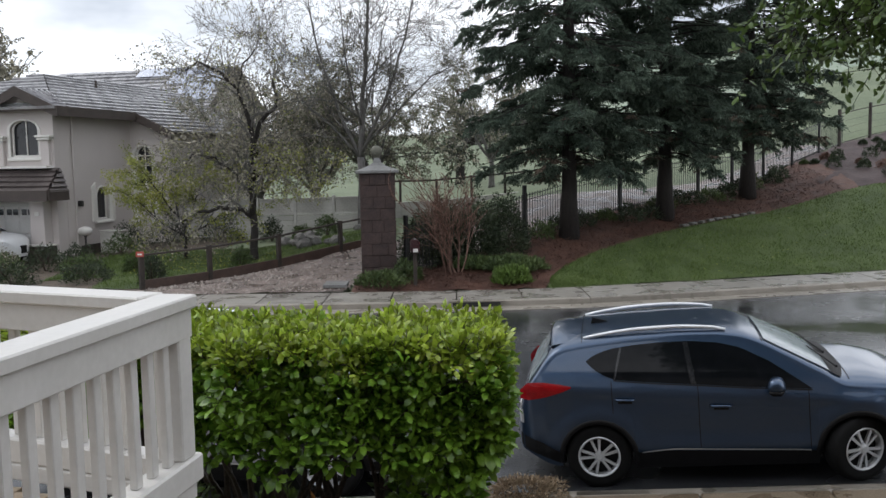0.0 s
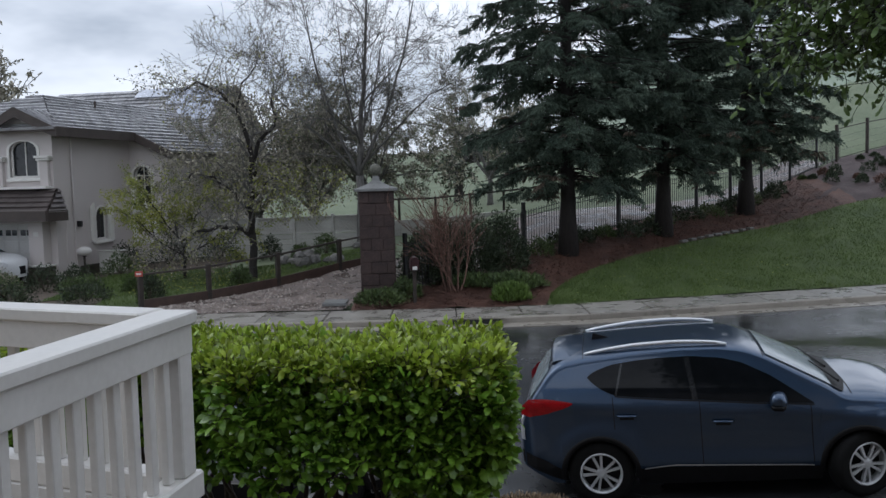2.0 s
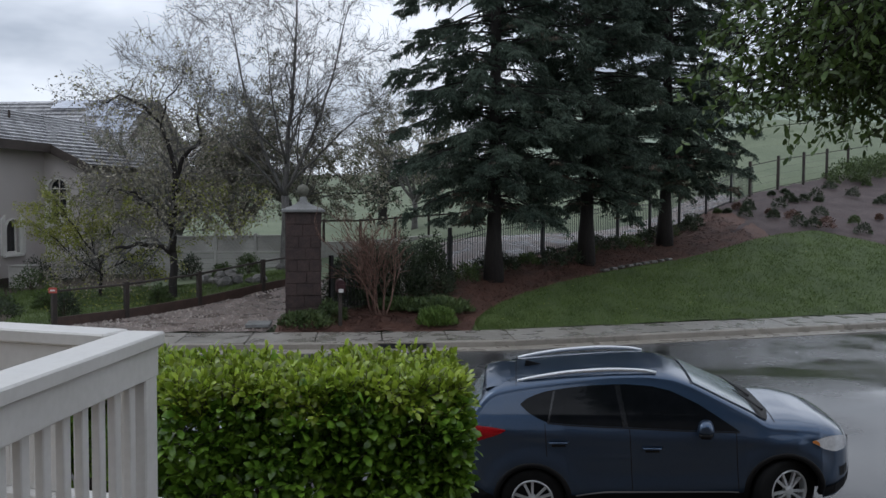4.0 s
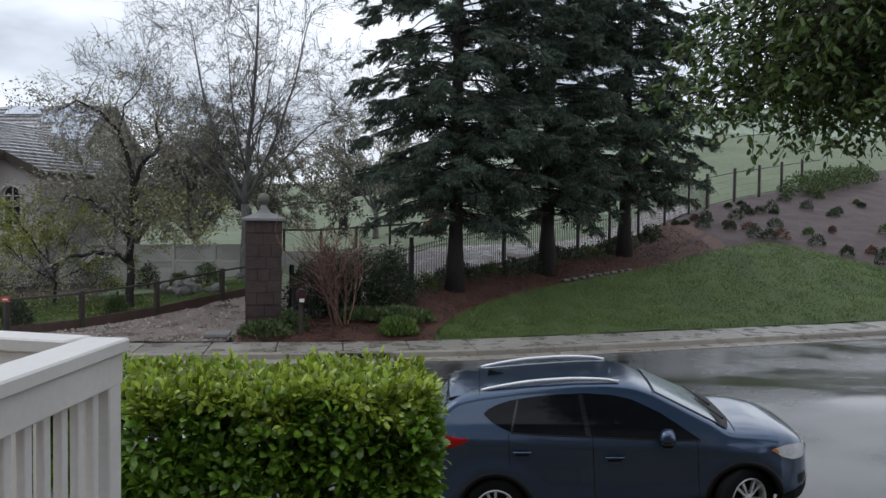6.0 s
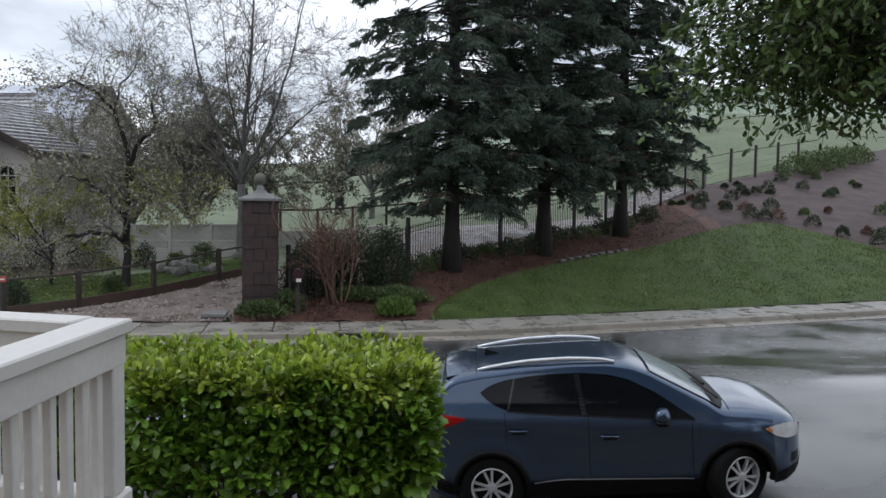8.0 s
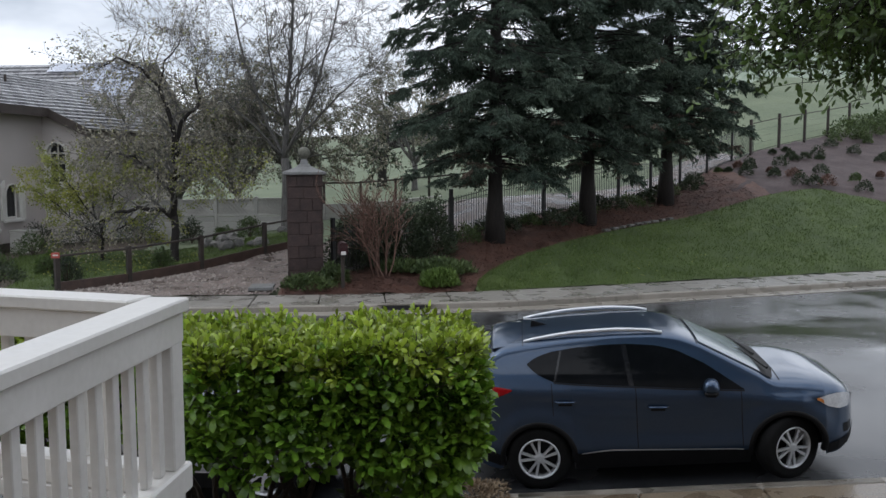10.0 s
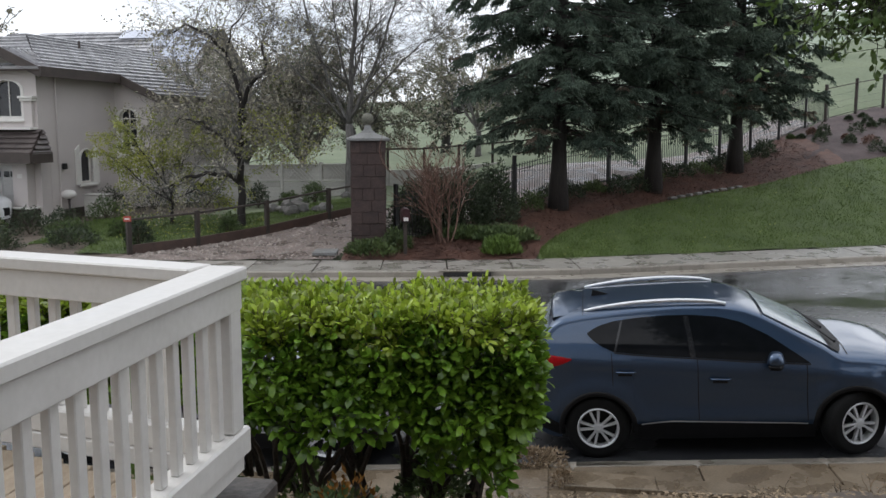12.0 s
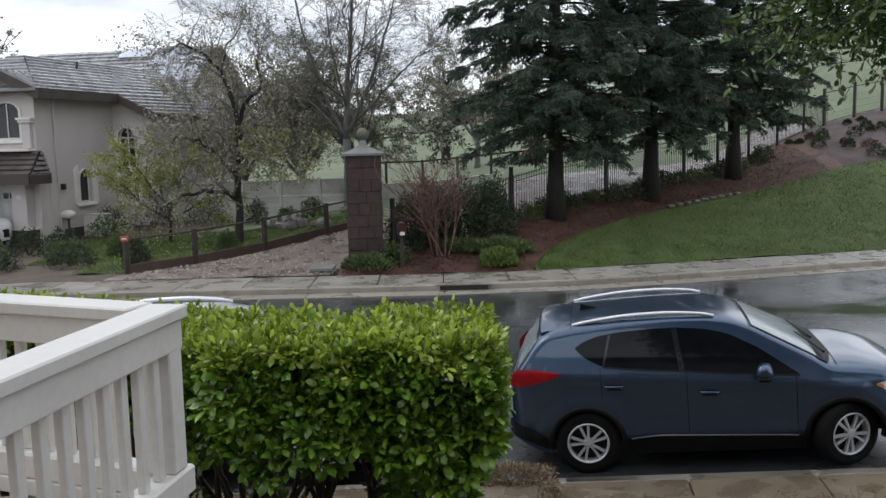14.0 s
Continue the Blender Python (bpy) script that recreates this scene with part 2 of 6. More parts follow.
def box(bm, x0, x1, y0, y1, z0, z1, bevel=0.0, m=None):
    """A box between two corners, its edges chamfered by bevel."""
    r = bmesh.ops.create_cube(bm, size=1)
    bmesh.ops.transform(bm, matrix=Matrix.LocRotScale(((x0 + x1) / 2, (y0 + y1) / 2, (z0 + z1) / 2), None, (x1 - x0, y1 - y0, z1 - z0)), verts=r["verts"])
    vs = r["verts"]
    if bevel:
        es = list({e for v in vs for e in v.link_edges})
        out = bmesh.ops.bevel(bm, geom=es, offset=bevel, segments=1, affect="EDGES")
        vs = list({v for f in out["faces"] for v in f.verts} | {v for v in vs if v.is_valid})
    if m is not None:
        bmesh.ops.transform(bm, matrix=m, verts=vs)
    return bm


def boxm(*a, **k):
    return box(bmesh.new(), *a, **k)


def tube(bm, pts, radii, n=6, cap=True):
    """A tapered tube along points."""
    rings = []
    side = None
    for i, p in enumerate(pts):
        d = (pts[min(i + 1, len(pts) - 1)] - pts[max(i - 1, 0)]).normalized()
        if side is None:
            side = d.orthogonal().normalized()
        side = (side - d * side.dot(d))
        side = side.normalized() if side.length > 1e-5 else d.orthogonal().normalized()
        up = d.cross(side)
        rings.append([bm.verts.new(p + (side * math.cos(2 * math.pi * j / n) + up * math.sin(2 * math.pi * j / n)) * radii[i]) for j in range(n)])
    for a, b in zip(rings, rings[1:]):
        for j in range(n):
            bm.faces.new((a[j], a[(j + 1) % n], b[(j + 1) % n], b[j]))
    if cap and n > 2:
        bm.faces.new(rings[0][::-1])
        bm.faces.new(rings[-1])
    return bm


def revolve(bm, profile, n=20, m=None):
    """Turns (radius, height) pairs about z."""
    rings = [[bm.verts.new((r * math.cos(2 * math.pi * j / n), r * math.sin(2 * math.pi * j / n), z)) for j in range(n)] for r, z in profile]
    for a, b in zip(rings, rings[1:]):
        for j in range(n):
            bm.faces.new((a[j], a[(j + 1) % n], b[(j + 1) % n], b[j]))
    bm.faces.new(rings[0][::-1])
    bm.faces.new(rings[-1])
    if m is not None:
        bmesh.ops.transform(bm, matrix=m, verts=[v for r in rings for v in r])
    return bm


def prism(bm, outline, y0, y1, m=None):
    """An outline in x and z, drawn out along y."""
    a = [bm.verts.new((x, y0, z)) for x, z in outline]
    b = [bm.verts.new((x, y1, z)) for x, z in outline]
    k = len(outline)
    bm.faces.new(a)
    bm.faces.new(b[::-1])
    for i in range(k):
        bm.faces.new((a[(i + 1) % k], a[i], b[i], b[(i + 1) % k]))
    if m is not None:
        bmesh.ops.transform(bm, matrix=m, verts=a + b)
    bmesh.ops.recalc_face_normals(bm, faces=bm.faces)
    return bm


def leaf_arrays(name, c, d, w, ln, wd, mat, shape="leaf"):
    """Many leaves in one mesh, from arrays of centre, direction, normal, length and width."""
    n = len(c)
    ln, wd = ln.reshape(-1, 1), wd.reshape(-1, 1)
    d = d / (np.linalg.norm(d, axis=1, keepdims=True) + 1e-9)
    s = np.cross(d, w)
    s /= np.linalg.norm(s, axis=1, keepdims=True) + 1e-9
    up = np.cross(s, d)
    if shape == "oval":
        v = np.stack([c, c + d * ln * 0.30 + s * wd * 0.42 + up * wd * 0.14, c + d * ln * 0.75 + s * wd * 0.46 + up * wd * 0.12, c + d * ln - up * wd * 0.12,
                      c + d * ln * 0.75 - s * wd * 0.46 + up * wd * 0.12, c + d * ln * 0.30 - s * wd * 0.42 + up * wd * 0.14], 1).reshape(-1, 3)
        q = np.arange(n)[:, None] * 6
        tri = np.concatenate([q + [0, 1, 5], q + [1, 2, 5], q + [2, 4, 5], q + [2, 3, 4]])
    elif shape == "leaf":
        v = np.stack([c, c + d * ln * 0.45 + s * wd * 0.5 + up * wd * 0.18, c + d * ln, c + d * ln * 0.45 - s * wd * 0.5 + up * wd * 0.18], 1).reshape(-1, 3)
        q = np.arange(n)[:, None] * 4
        tri = np.concatenate([q + [0, 1, 2], q + [0, 2, 3]])
    else:
        v = np.stack([c + s * wd * 0.5, c - s * wd * 0.5, c + d * ln], 1).reshape(-1, 3)
        tri = np.arange(n)[:, None] * 3 + [0, 1, 2]
    me = bpy.data.meshes.new(name)
    me.vertices.add(len(v))
    me.vertices.foreach_set("co", v.ravel())
    me.loops.add(len(tri) * 3)
    me.loops.foreach_set("vertex_index", tri.ravel().astype(np.int32))
    me.polygons.add(len(tri))
    me.polygons.foreach_set("loop_start", (np.arange(len(tri)) * 3).astype(np.int32))
    me.update(calc_edges=True)
    me.materials.append(mat)
    return me


def leaf_mesh(name, placed, mat, shape="leaf"):
    """The same from rows of centre, direction, normal, length and width."""
    cols = [np.array([p[k] for p in placed], float) for k in range(5)]
    return leaf_arrays(name, *cols, mat, shape)


def units(rs, n):
    u = rs.normal(size=(n, 3))
    return u / np.linalg.norm(u, axis=1, keepdims=True)


def rnd(a, b):
    return random.uniform(a, b)


def rvec():
    v = Vector((random.gauss(0, 1), random.gauss(0, 1), random.gauss(0, 1)))
    return v.normalized()


# ---------------------------------------------------------------- lie of the land


def ease(a, b, x):
    t = min(1, max(0, (x - a) / (b - a)))
    return t * t * (3 - 2 * t)


def back_edge(x):
    """The far pavement's edge away from the road, which swings off to the right."""
    return 22.25 + 0.13 * ((x - 2.5) + math.sqrt((x - 2.5) ** 2 + 1.5))


def kerb_edge(x):
    return back_edge(x) - 1.75


def road_height(x, y):
    """The near half of the road climbs to the right and falls towards the near kerb."""
    tilt = -0.135 + 0.0716 * min(6, max(-5, x - 3.24)) + 0.031 * max(-2.5, y - 10.48)
    return tilt * (1 - ease(13.0, 18.5, y))


def near_kerb(x):
    return 9.43 - 0.14 * (x - 1.6)


def lie(x, y):
    """Height of the land."""
    d = y - back_edge(x)
    if y < 8.6:
        low = road_height(x, near_kerb(x)) + 0.09
        return low + (1.60 - low) * ease(7.7, 4.1, y) + 0.25 * ease(3.6, 2.2, y)
    if d < 0:
        return 0.15 if d > -1.75 else road_height(x, y)
    slope = 0.03 + 0.07 * ease(-7, -2, x) + 0.10 * ease(-1, 4, x) + 0.07 * ease(10, 16, x)
    far = max(0, d - 9)
    rise = 0.02 + 0.20 * ease(0.30, 0.46, x / y)
    return 0.15 + min(d, 9) * slope + min(far, 40) * rise + max(0, far - 40) * 0.035 - 0.3 * ease(-9, -14, x)


def sheet(xs, ys, keep=None, lift=0.0, wob=0.0):
    """A sheet that lies on the land over a net of xs and ys; keep(x, y) says which cells stay."""
    bm = bmesh.new()
    g = {}

    def v(i, j):
        if (i, j) not in g:
            x, y = xs[i], ys[j] if not callable(ys) else ys(xs[i], j)
            g[i, j] = bm.verts.new((x, y, lie(x, y) + lift + wob * noise.noise((x * 1.7, y * 1.7, 3.1))))
        return g[i, j]
    for i in range(len(xs) - 1):
        for j in range(len(ys) - 1):
            if keep is None or keep((xs[i] + xs[i + 1]) / 2, (ys[j] + ys[j + 1]) / 2):
                bm.faces.new((v(i, j), v(i + 1, j), v(i + 1, j + 1), v(i, j + 1)))
    return bm


def span(a, b, step):
    n = max(1, round((b - a) / step))
    return [a + (b - a) * i / n for i in range(n + 1)]


def ribbon(lo, hi, xs, n, lift, wob=0.0):
    """A patch of land between two lines y = lo(x) and y = hi(x)."""
    bm = bmesh.new()
    rows = []
    for x in xs:
        a, b = lo(x), hi(x)
        rows.append([bm.verts.new((x, a + (b - a) * j / n, lie(x, a + (b - a) * j / n) + lift + wob * noise.noise((x * 1.7, (a + (b - a) * j / n) * 1.7, 3.1)))) for j in range(n + 1)])
    for p, q in zip(rows, rows[1:]):
        for j in range(n):
            bm.faces.new((p[j], q[j], q[j + 1], p[j + 1]))
    return bm

# ---------------------------------------------------------------- land and road


def fence_line(x):
    """The iron fence climbs from the gate pillar towards the hill."""
    return 24.0 + 0.88 * (x + 1.2)


def lawn_top(x):
    return 22.45 + 2.2 * max(0, x - 2.6) ** 0.62 - 0.95 * max(0, x - 17.4) ** 1.15


def drive_left(x):
    return 23.2 + 0.95 * (x + 7.6)


def base_height(x, y):
    if 6.5 < y < back_edge(x) + 0.3:
        return -1.2
    bed = 0.45 * ease(12.0, 14.0, x) * ease(44, 40, x) * ease(1.2, -0.8, y - fence_line(x))
    return lie(x, y) - (0.6 if y <= 9 else 0.05 + bed)


gx = [-600, -250, -120, -70, -45, *span(-34, 50, 1.5), 65, 100, 180, 400, 800]
gy = [-60, -20, -6, *span(0, 60, 1.0), 70, 85, 110, 150, 220, 350, 700]
bm = bmesh.new()
net = [[bm.verts.new((x, y, base_height(x, y))) for y in gy] for x in gx]
for i in range(len(gx) - 1):
    for j in range(len(gy) - 1):
        bm.faces.new((net[i][j], net[i + 1][j], net[i + 1][j + 1], net[i][j + 1]))
solo("ground", bm, FIELD, "pale green meadow rising behind the fences", "ground", kind="structure", smooth=True)

bm = bmesh.new()
rows = []
for x in span(-90, 90, 1.0):
    k0 = near_kerb(min(30, max(-30, x)))
    ys = [k0 + (kerb_edge(x) - k0) * j / 24 for j in range(25)]
    rows.append([bm.verts.new((x, y, road_height(x, y))) for y in ys])
for p, q in zip(rows, rows[1:]):
    for j in range(24):
        bm.faces.new((p[j], q[j], q[j + 1], p[j + 1]))
solo("road", bm, ASPHALT, "wet dark asphalt road with a mirror-like film of rain", "road", kind="structure", smooth=True)

solo("front_lawn", ribbon(back_edge, lawn_top, span(2.62, 24.5, 0.35), 24, 0.02, 0.05), GRASS_SOIL,
     "mown green lawn sloping up from the pavement", "lawn", kind="structure", smooth=True)
solo("mulch_bed", ribbon(lambda x: max(back_edge(x), lawn_top(x) if x > 2.6 else 0), lambda x: fence_line(x) + 0.25 if x > -1.0 else back_edge(x) + 1.9, span(-2.3, 15.2, 0.3), 20, 0.0, 0.07), MULCH,
     "red-brown bark mulch bed under the conifers", "flower bed", kind="structure", smooth=True)
solo("hillside_bed", ribbon(lambda x: lawn_top(x) if x < 24.5 else back_edge(x), lambda x: fence_line(x) + 0.3, span(13.2, 42, 0.6), 26, -0.03, 0.12), HILLSOIL,
     "grey-brown mulched hillside dotted with small plants", "hillside", kind="structure", smooth=True)
solo("driveway", ribbon(lambda x: back_edge(x) if x < -2.3 else fence_line(max(x, -1.2)) + 0.3, lambda x: min(drive_left(x), fence_line(x) + 5.5), span(-8.1, 17, 0.4), 16, 0.02, 0.06), GRAVEL,
     "wet muddy gravel driveway climbing behind the gate pillar", "driveway", kind="structure", smooth=True)
solo("house_garden", ribbon(back_edge, lambda x: 44.0, span(-40, -7.8, 0.7), 30, -0.01, 0.06), EARTH, "dark planted earth in front of the house", "garden", kind="structure", smooth=True)
solo("garden_lawn", ribbon(lambda x: max(back_edge(x) + 1.0, drive_left(x) + 0.1) if x > -9.3 else 25.2 - 0.25 * (x + 9.3), lambda x: 31.2, span(-11.6, -1.6, 0.3), 20, 0.015, 0.05), GRASS_SOIL,
     "small green lawn behind the timber fence", "lawn", kind="structure", smooth=True)
solo("near_garden", sheet(span(-9, 14, 0.4), span(-4, 8.55, 0.35), None, 0.0, 0.05), EARTH, "dark wet earth sloping from the porch to the pavement", "flower bed", kind="structure", smooth=True)

# distant hills, with the haze painted into their pale colour
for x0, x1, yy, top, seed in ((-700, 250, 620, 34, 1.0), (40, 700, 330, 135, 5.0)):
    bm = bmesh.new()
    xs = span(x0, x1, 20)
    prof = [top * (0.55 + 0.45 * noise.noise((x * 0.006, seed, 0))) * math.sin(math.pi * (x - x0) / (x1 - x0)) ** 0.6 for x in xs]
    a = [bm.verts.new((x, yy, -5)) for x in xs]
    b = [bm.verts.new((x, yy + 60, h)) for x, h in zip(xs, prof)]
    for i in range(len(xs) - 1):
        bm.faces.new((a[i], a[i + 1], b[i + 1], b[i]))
    solo("backdrop", bm, HAZED_HILL, "green hills far away, mist painted in as pale colour", "hill", kind="structure", smooth=True)

# ---------------------------------------------------------------- pavements: slabs and kerb stones as pieces
far_walk = tagged(new("pavement_far"), "wet concrete pavement across the road", "pavement", kind="structure")
far_kerb = tagged(new("kerb_far"), "weathered concrete kerb and gutter", "kerb", kind="structure")


def slab(name, parent, lo, hi, x0, x1, z0, z1, mat, gap=0.012, ch=0.012):
    """A slab between two lines with its top edges chamfered."""
    bm = bmesh.new()
    x0, x1 = x0 + gap, x1 - gap
    bot = [(x0, lo(x0)), (x1, lo(x1)), (x1, hi(x1)), (x0, hi(x0))]
    top = [(x0 + ch, lo(x0) + ch), (x1 - ch, lo(x1) + ch), (x1 - ch, hi(x1) - ch), (x0 + ch, hi(x0) - ch)]
    a = [bm.verts.new((x, y, z0)) for x, y in bot]
    b = [bm.verts.new((x, y, z1 - ch)) for x, y in bot]
    c = [bm.verts.new((x, y, z1)) for x, y in top]
    for lower, upper in ((a, b), (b, c)):
        for i in range(4):
            bm.faces.new((lower[i], lower[(i + 1) % 4], upper[(i + 1) % 4], upper[i]))
    bm.faces.new(c)
    return part(name, bm, mat, parent)


x = -40.0
while x < 40:
    w = 1.55
    slab("slab", far_walk, lambda q: kerb_edge(q) + 0.17, back_edge, x, x + w, -0.3, 0.15 + rnd(-0.004, 0.004), CONCRETE)
    x += w
x = -40.0
while x < 40:
    slab("kerb_stone", far_kerb, kerb_edge, lambda q: kerb_edge(q) + 0.165, x, x + 3.1, -0.3, 0.15, KERBM, 0.004, 0.025)
    slab("gutter", far_kerb, lambda q: kerb_edge(q) - 0.55, lambda q: kerb_edge(q) - 0.005, x, x + 3.1, -0.2, 0.016, KERBM, 0.004, 0.006)
    x += 3.1
# the near pavement, kerb, garden path and edging share one sloping plane beside the parked car
NEAR_PLANE = Matrix.Translation((1.6, 9.43, road_height(1.6, 9.43) + 0.15)) @ pose(0, 0, 0, rz=-8) @ pose(0, 0, 0, 0, -3.6, 0)


def on_plane(name, label, category):
    ob = tagged(new(name), label, category, kind="structure")
    ob.matrix_world = NEAR_PLANE
    return ob


near_walk = on_plane("pavement_near", "wet brown-stained concrete pavement beside the parked cars", "pavement")
x = -13.0
while x < 12:
    slab("slab", near_walk, lambda q: -1.05, lambda q: -0.185, x, x + 1.28, -0.5, rnd(-0.004, 0.004), WALKM, 0.008, 0.008)
    slab("kerb_stone", near_walk, lambda q: -0.18, lambda q: 0.0, x, x + 2.56, -0.5, 0.0, KERBM, 0.004, 0.03)
    x += 1.28
edging = on_plane("garden_edging", "low pale timber and concrete edging along the planting bed", "edging")
x = -0.30
while x < 8:
    slab("edging_stone", edging, lambda q: -0.80 - 0.30 * ease(-0.3, 1.6, q) - 0.02 * q, lambda q: -0.40 - 0.42 * ease(-0.3, 1.6, q) - 0.02 * q, x, x + 0.9, -0.5, 0.055, WALKM, 0.003, 0.008)
    x += 0.9
front_path = on_plane("garden_path", "wet stone slabs leading down to the pavement", "path")
for k in range(4):
    slab("slab", front_path, lambda q: -0.80 - 0.68 * k, lambda q: -0.14 - 0.68 * k, -1.12, -0.44, -0.5, 0.03 + 0.004 * k, WALKM)

# storm drain in the far kerb
drain = thing("storm_drain", pose(0.75, kerb_edge(0.75) - 0.01, 0.0), "dark kerb inlet of a storm drain", "drain")
part("inlet", boxm(-0.55, 0.55, -0.012, 0.1, 0.02, 0.12, 0.01), IRON, drain)
part("lintel", boxm(-0.65, 0.65, -0.02, 0.14, 0.125, 0.165, 0.01), KERBM, drain)

# ---------------------------------------------------------------- porch rail
TIP = Vector((-0.75, 3.19, 0))
NEAR_DIR = Vector((-0.18, -0.984, 0)).normalized()
FAR_DIR = Vector((-0.925, 0.38, 0)).normalized()


def rail_run(name, start, along, outer, length, label):
    """A run of painted rail: cap, fascias, balusters, bottom rail. Local x goes along, local y to the inside."""
    inward = -outer
    m = Matrix(((along.x, inward.x, 0, start.x), (along.y, inward.y, 0, start.y), (0, 0, 1, 0), (0, 0, 0, 1)))
    run = thing(name, m, label, "railing", "porch railing")
    part("cap", boxm(0, length, 0, 0.135, 2.895, 2.94, 0.006), WHITE, run)
    part("fascia", boxm(0.012, length, 0.018, 0.042, 2.795, 2.894, 0.004), WHITE, run)
    part("fascia", boxm(0.06, length, 0.093, 0.117, 2.795, 2.894, 0.004), WHITE, run)
    part("bottom_rail", boxm(-0.012, length, 0.008, 0.105, 2.29, 2.385, 0.008), WHITE, run)
    part("skirt_board", boxm(0.0, length, 0.03, 0.105, 2.225, 2.289, 0.006), WHITE, run)
    bal = finish("baluster", boxm(-0.019, 0.019, -0.013, 0.013, 2.386, 2.80, 0.003), WHITE)
    x = 0.155
    while x < length - 0.05:
        part("baluster", bal, None, run, m=pose(x, 0.055, 0, rz=rnd(-1.5, 1.5)))
        x += 0.100
    return run


near_out = Vector((-NEAR_DIR.y, NEAR_DIR.x, 0))
near_out = near_out if near_out.x > 0 else -near_out
far_out = Vector((-FAR_DIR.y, FAR_DIR.x, 0))
far_out = far_out if far_out.y > 0 else -far_out
run1 = rail_run("porch_railing", TIP, NEAR_DIR, near_out, 2.9, "white-painted wooden porch railing with square balusters, wet on top")
run2 = rail_run("porch_railing", TIP + FAR_DIR * 0.139, FAR_DIR, far_out, 2.6, "white-painted wooden porch railing with a hedge behind it")
part("corner_post", boxm(0.02, 0.11, 0.02, 0.115, 2.386, 2.893, 0.005), WHITE, run1)

# porch floor and the dark wall under it
deck = tagged(new("porch_floor"), "tan wooden porch boards", "floor", kind="structure")
for k in range(14):
    o = TIP - near_out * (0.15 + 0.145 * k)
    m = Matrix(((NEAR_DIR.x, -near_out.x, 0, o.x), (NEAR_DIR.y, -near_out.y, 0, o.y), (0, 0, 1, 0), (0, 0, 0, 1)))
    part("board", boxm(0.15, 3.0, 0.003, 0.142, 2.18, 2.213, 0.003), DECKM, deck, m=m @ pose(-0.045 * k, 0, 0))
under = tagged(new("wall_porch"), "dark wet stone wall under the porch", "wall", kind="structure")
under_m = Matrix(((NEAR_DIR.x, -near_out.x, 0, TIP.x), (NEAR_DIR.y, -near_out.y, 0, TIP.y), (0, 0, 1, 0), (0, 0, 0, 1))) @ pose(0.16, 0.14, 0)
part("core", boxm(-0.16, 3.0, -0.10, 0.2, 0.6, 2.10), DARKSTONE, under, m=under_m)
part("coping", boxm(-0.24, 3.0, -0.2, 0.24, 2.105, 2.17, 0.012), DARKSTONE, under, m=under_m)
for r in range(6):
    x = -0.165 - 0.1 * (r % 2)
    while x < 2.2:
        w = rnd(0.22, 0.42)
        part("stone", boxm(x + 0.006, x + w - 0.006, -0.13 - rnd(0, 0.02), -0.09, 1.30 + r * 0.13, 1.423 + r * 0.13, 0.012), DARKSTONE, under, m=under_m)
        x += w

# stone porch column close to the viewer
column = thing("porch_column", pose(-1.07, 1.28, 0, rz=-8), "dark stone porch column with a slab cap", "column")
part("cap", boxm(-0.24, 0.24, -0.24, 0.24, 2.94, 2.995, 0.012), DARKSTONE, column)
part("core", boxm(-0.18, 0.18, -0.18, 0.18, 1.6, 2.938), MORTAR, column)
for r in range(10):
    zz = 1.64 + r * 0.13
    for s in range(4):
        y = -0.20 + 0.05 * (r % 2)
        while y < 0.19:
            w = min(rnd(0.14, 0.24), 0.2 - y)
            part("stone", boxm(0.175, 0.20 + rnd(0, 0.015), y + 0.005, y + w - 0.005, zz, zz + 0.122, 0.01), DARKSTONE, column, m=pose(0, 0, 0, rz=90 * s))
            y += w + 0.001

# unseen house wall and roof close the place, added to darken the car's reflections
rear = tagged(new("wall_unseen_house"), "unseen taupe stucco wall and roof behind the porch, added to darken reflections", "wall", kind="structure")
part("wall_face", boxm(-9, 11, -3.6, -3.3, 0.5, 8.0), STUCCO, rear)
part("eave", boxm(-9.4, 11.4, -4.2, -2.8, 8.0, 8.2), FASCIA, rear)
part("unseen_porch_roof", boxm(-9.2, 11.2, -3.3, -1.4, 4.75, 4.95), FASCIA, rear)

# ---------------------------------------------------------------- hedge
def hedge_front(x):
    return 4.24 + 0.43 * max(0, -0.92 - x) + 0.18 * ease(-0.9, -1.1, x)


def hedge_top(x, y):
    return 2.515 - 0.03 * ease(-0.6, -1.2, x) + 0.035 * noise.noise((x * 3.5, y * 3.5, 2)) + 0.02 * noise.noise((x * 9, y * 9, 5))


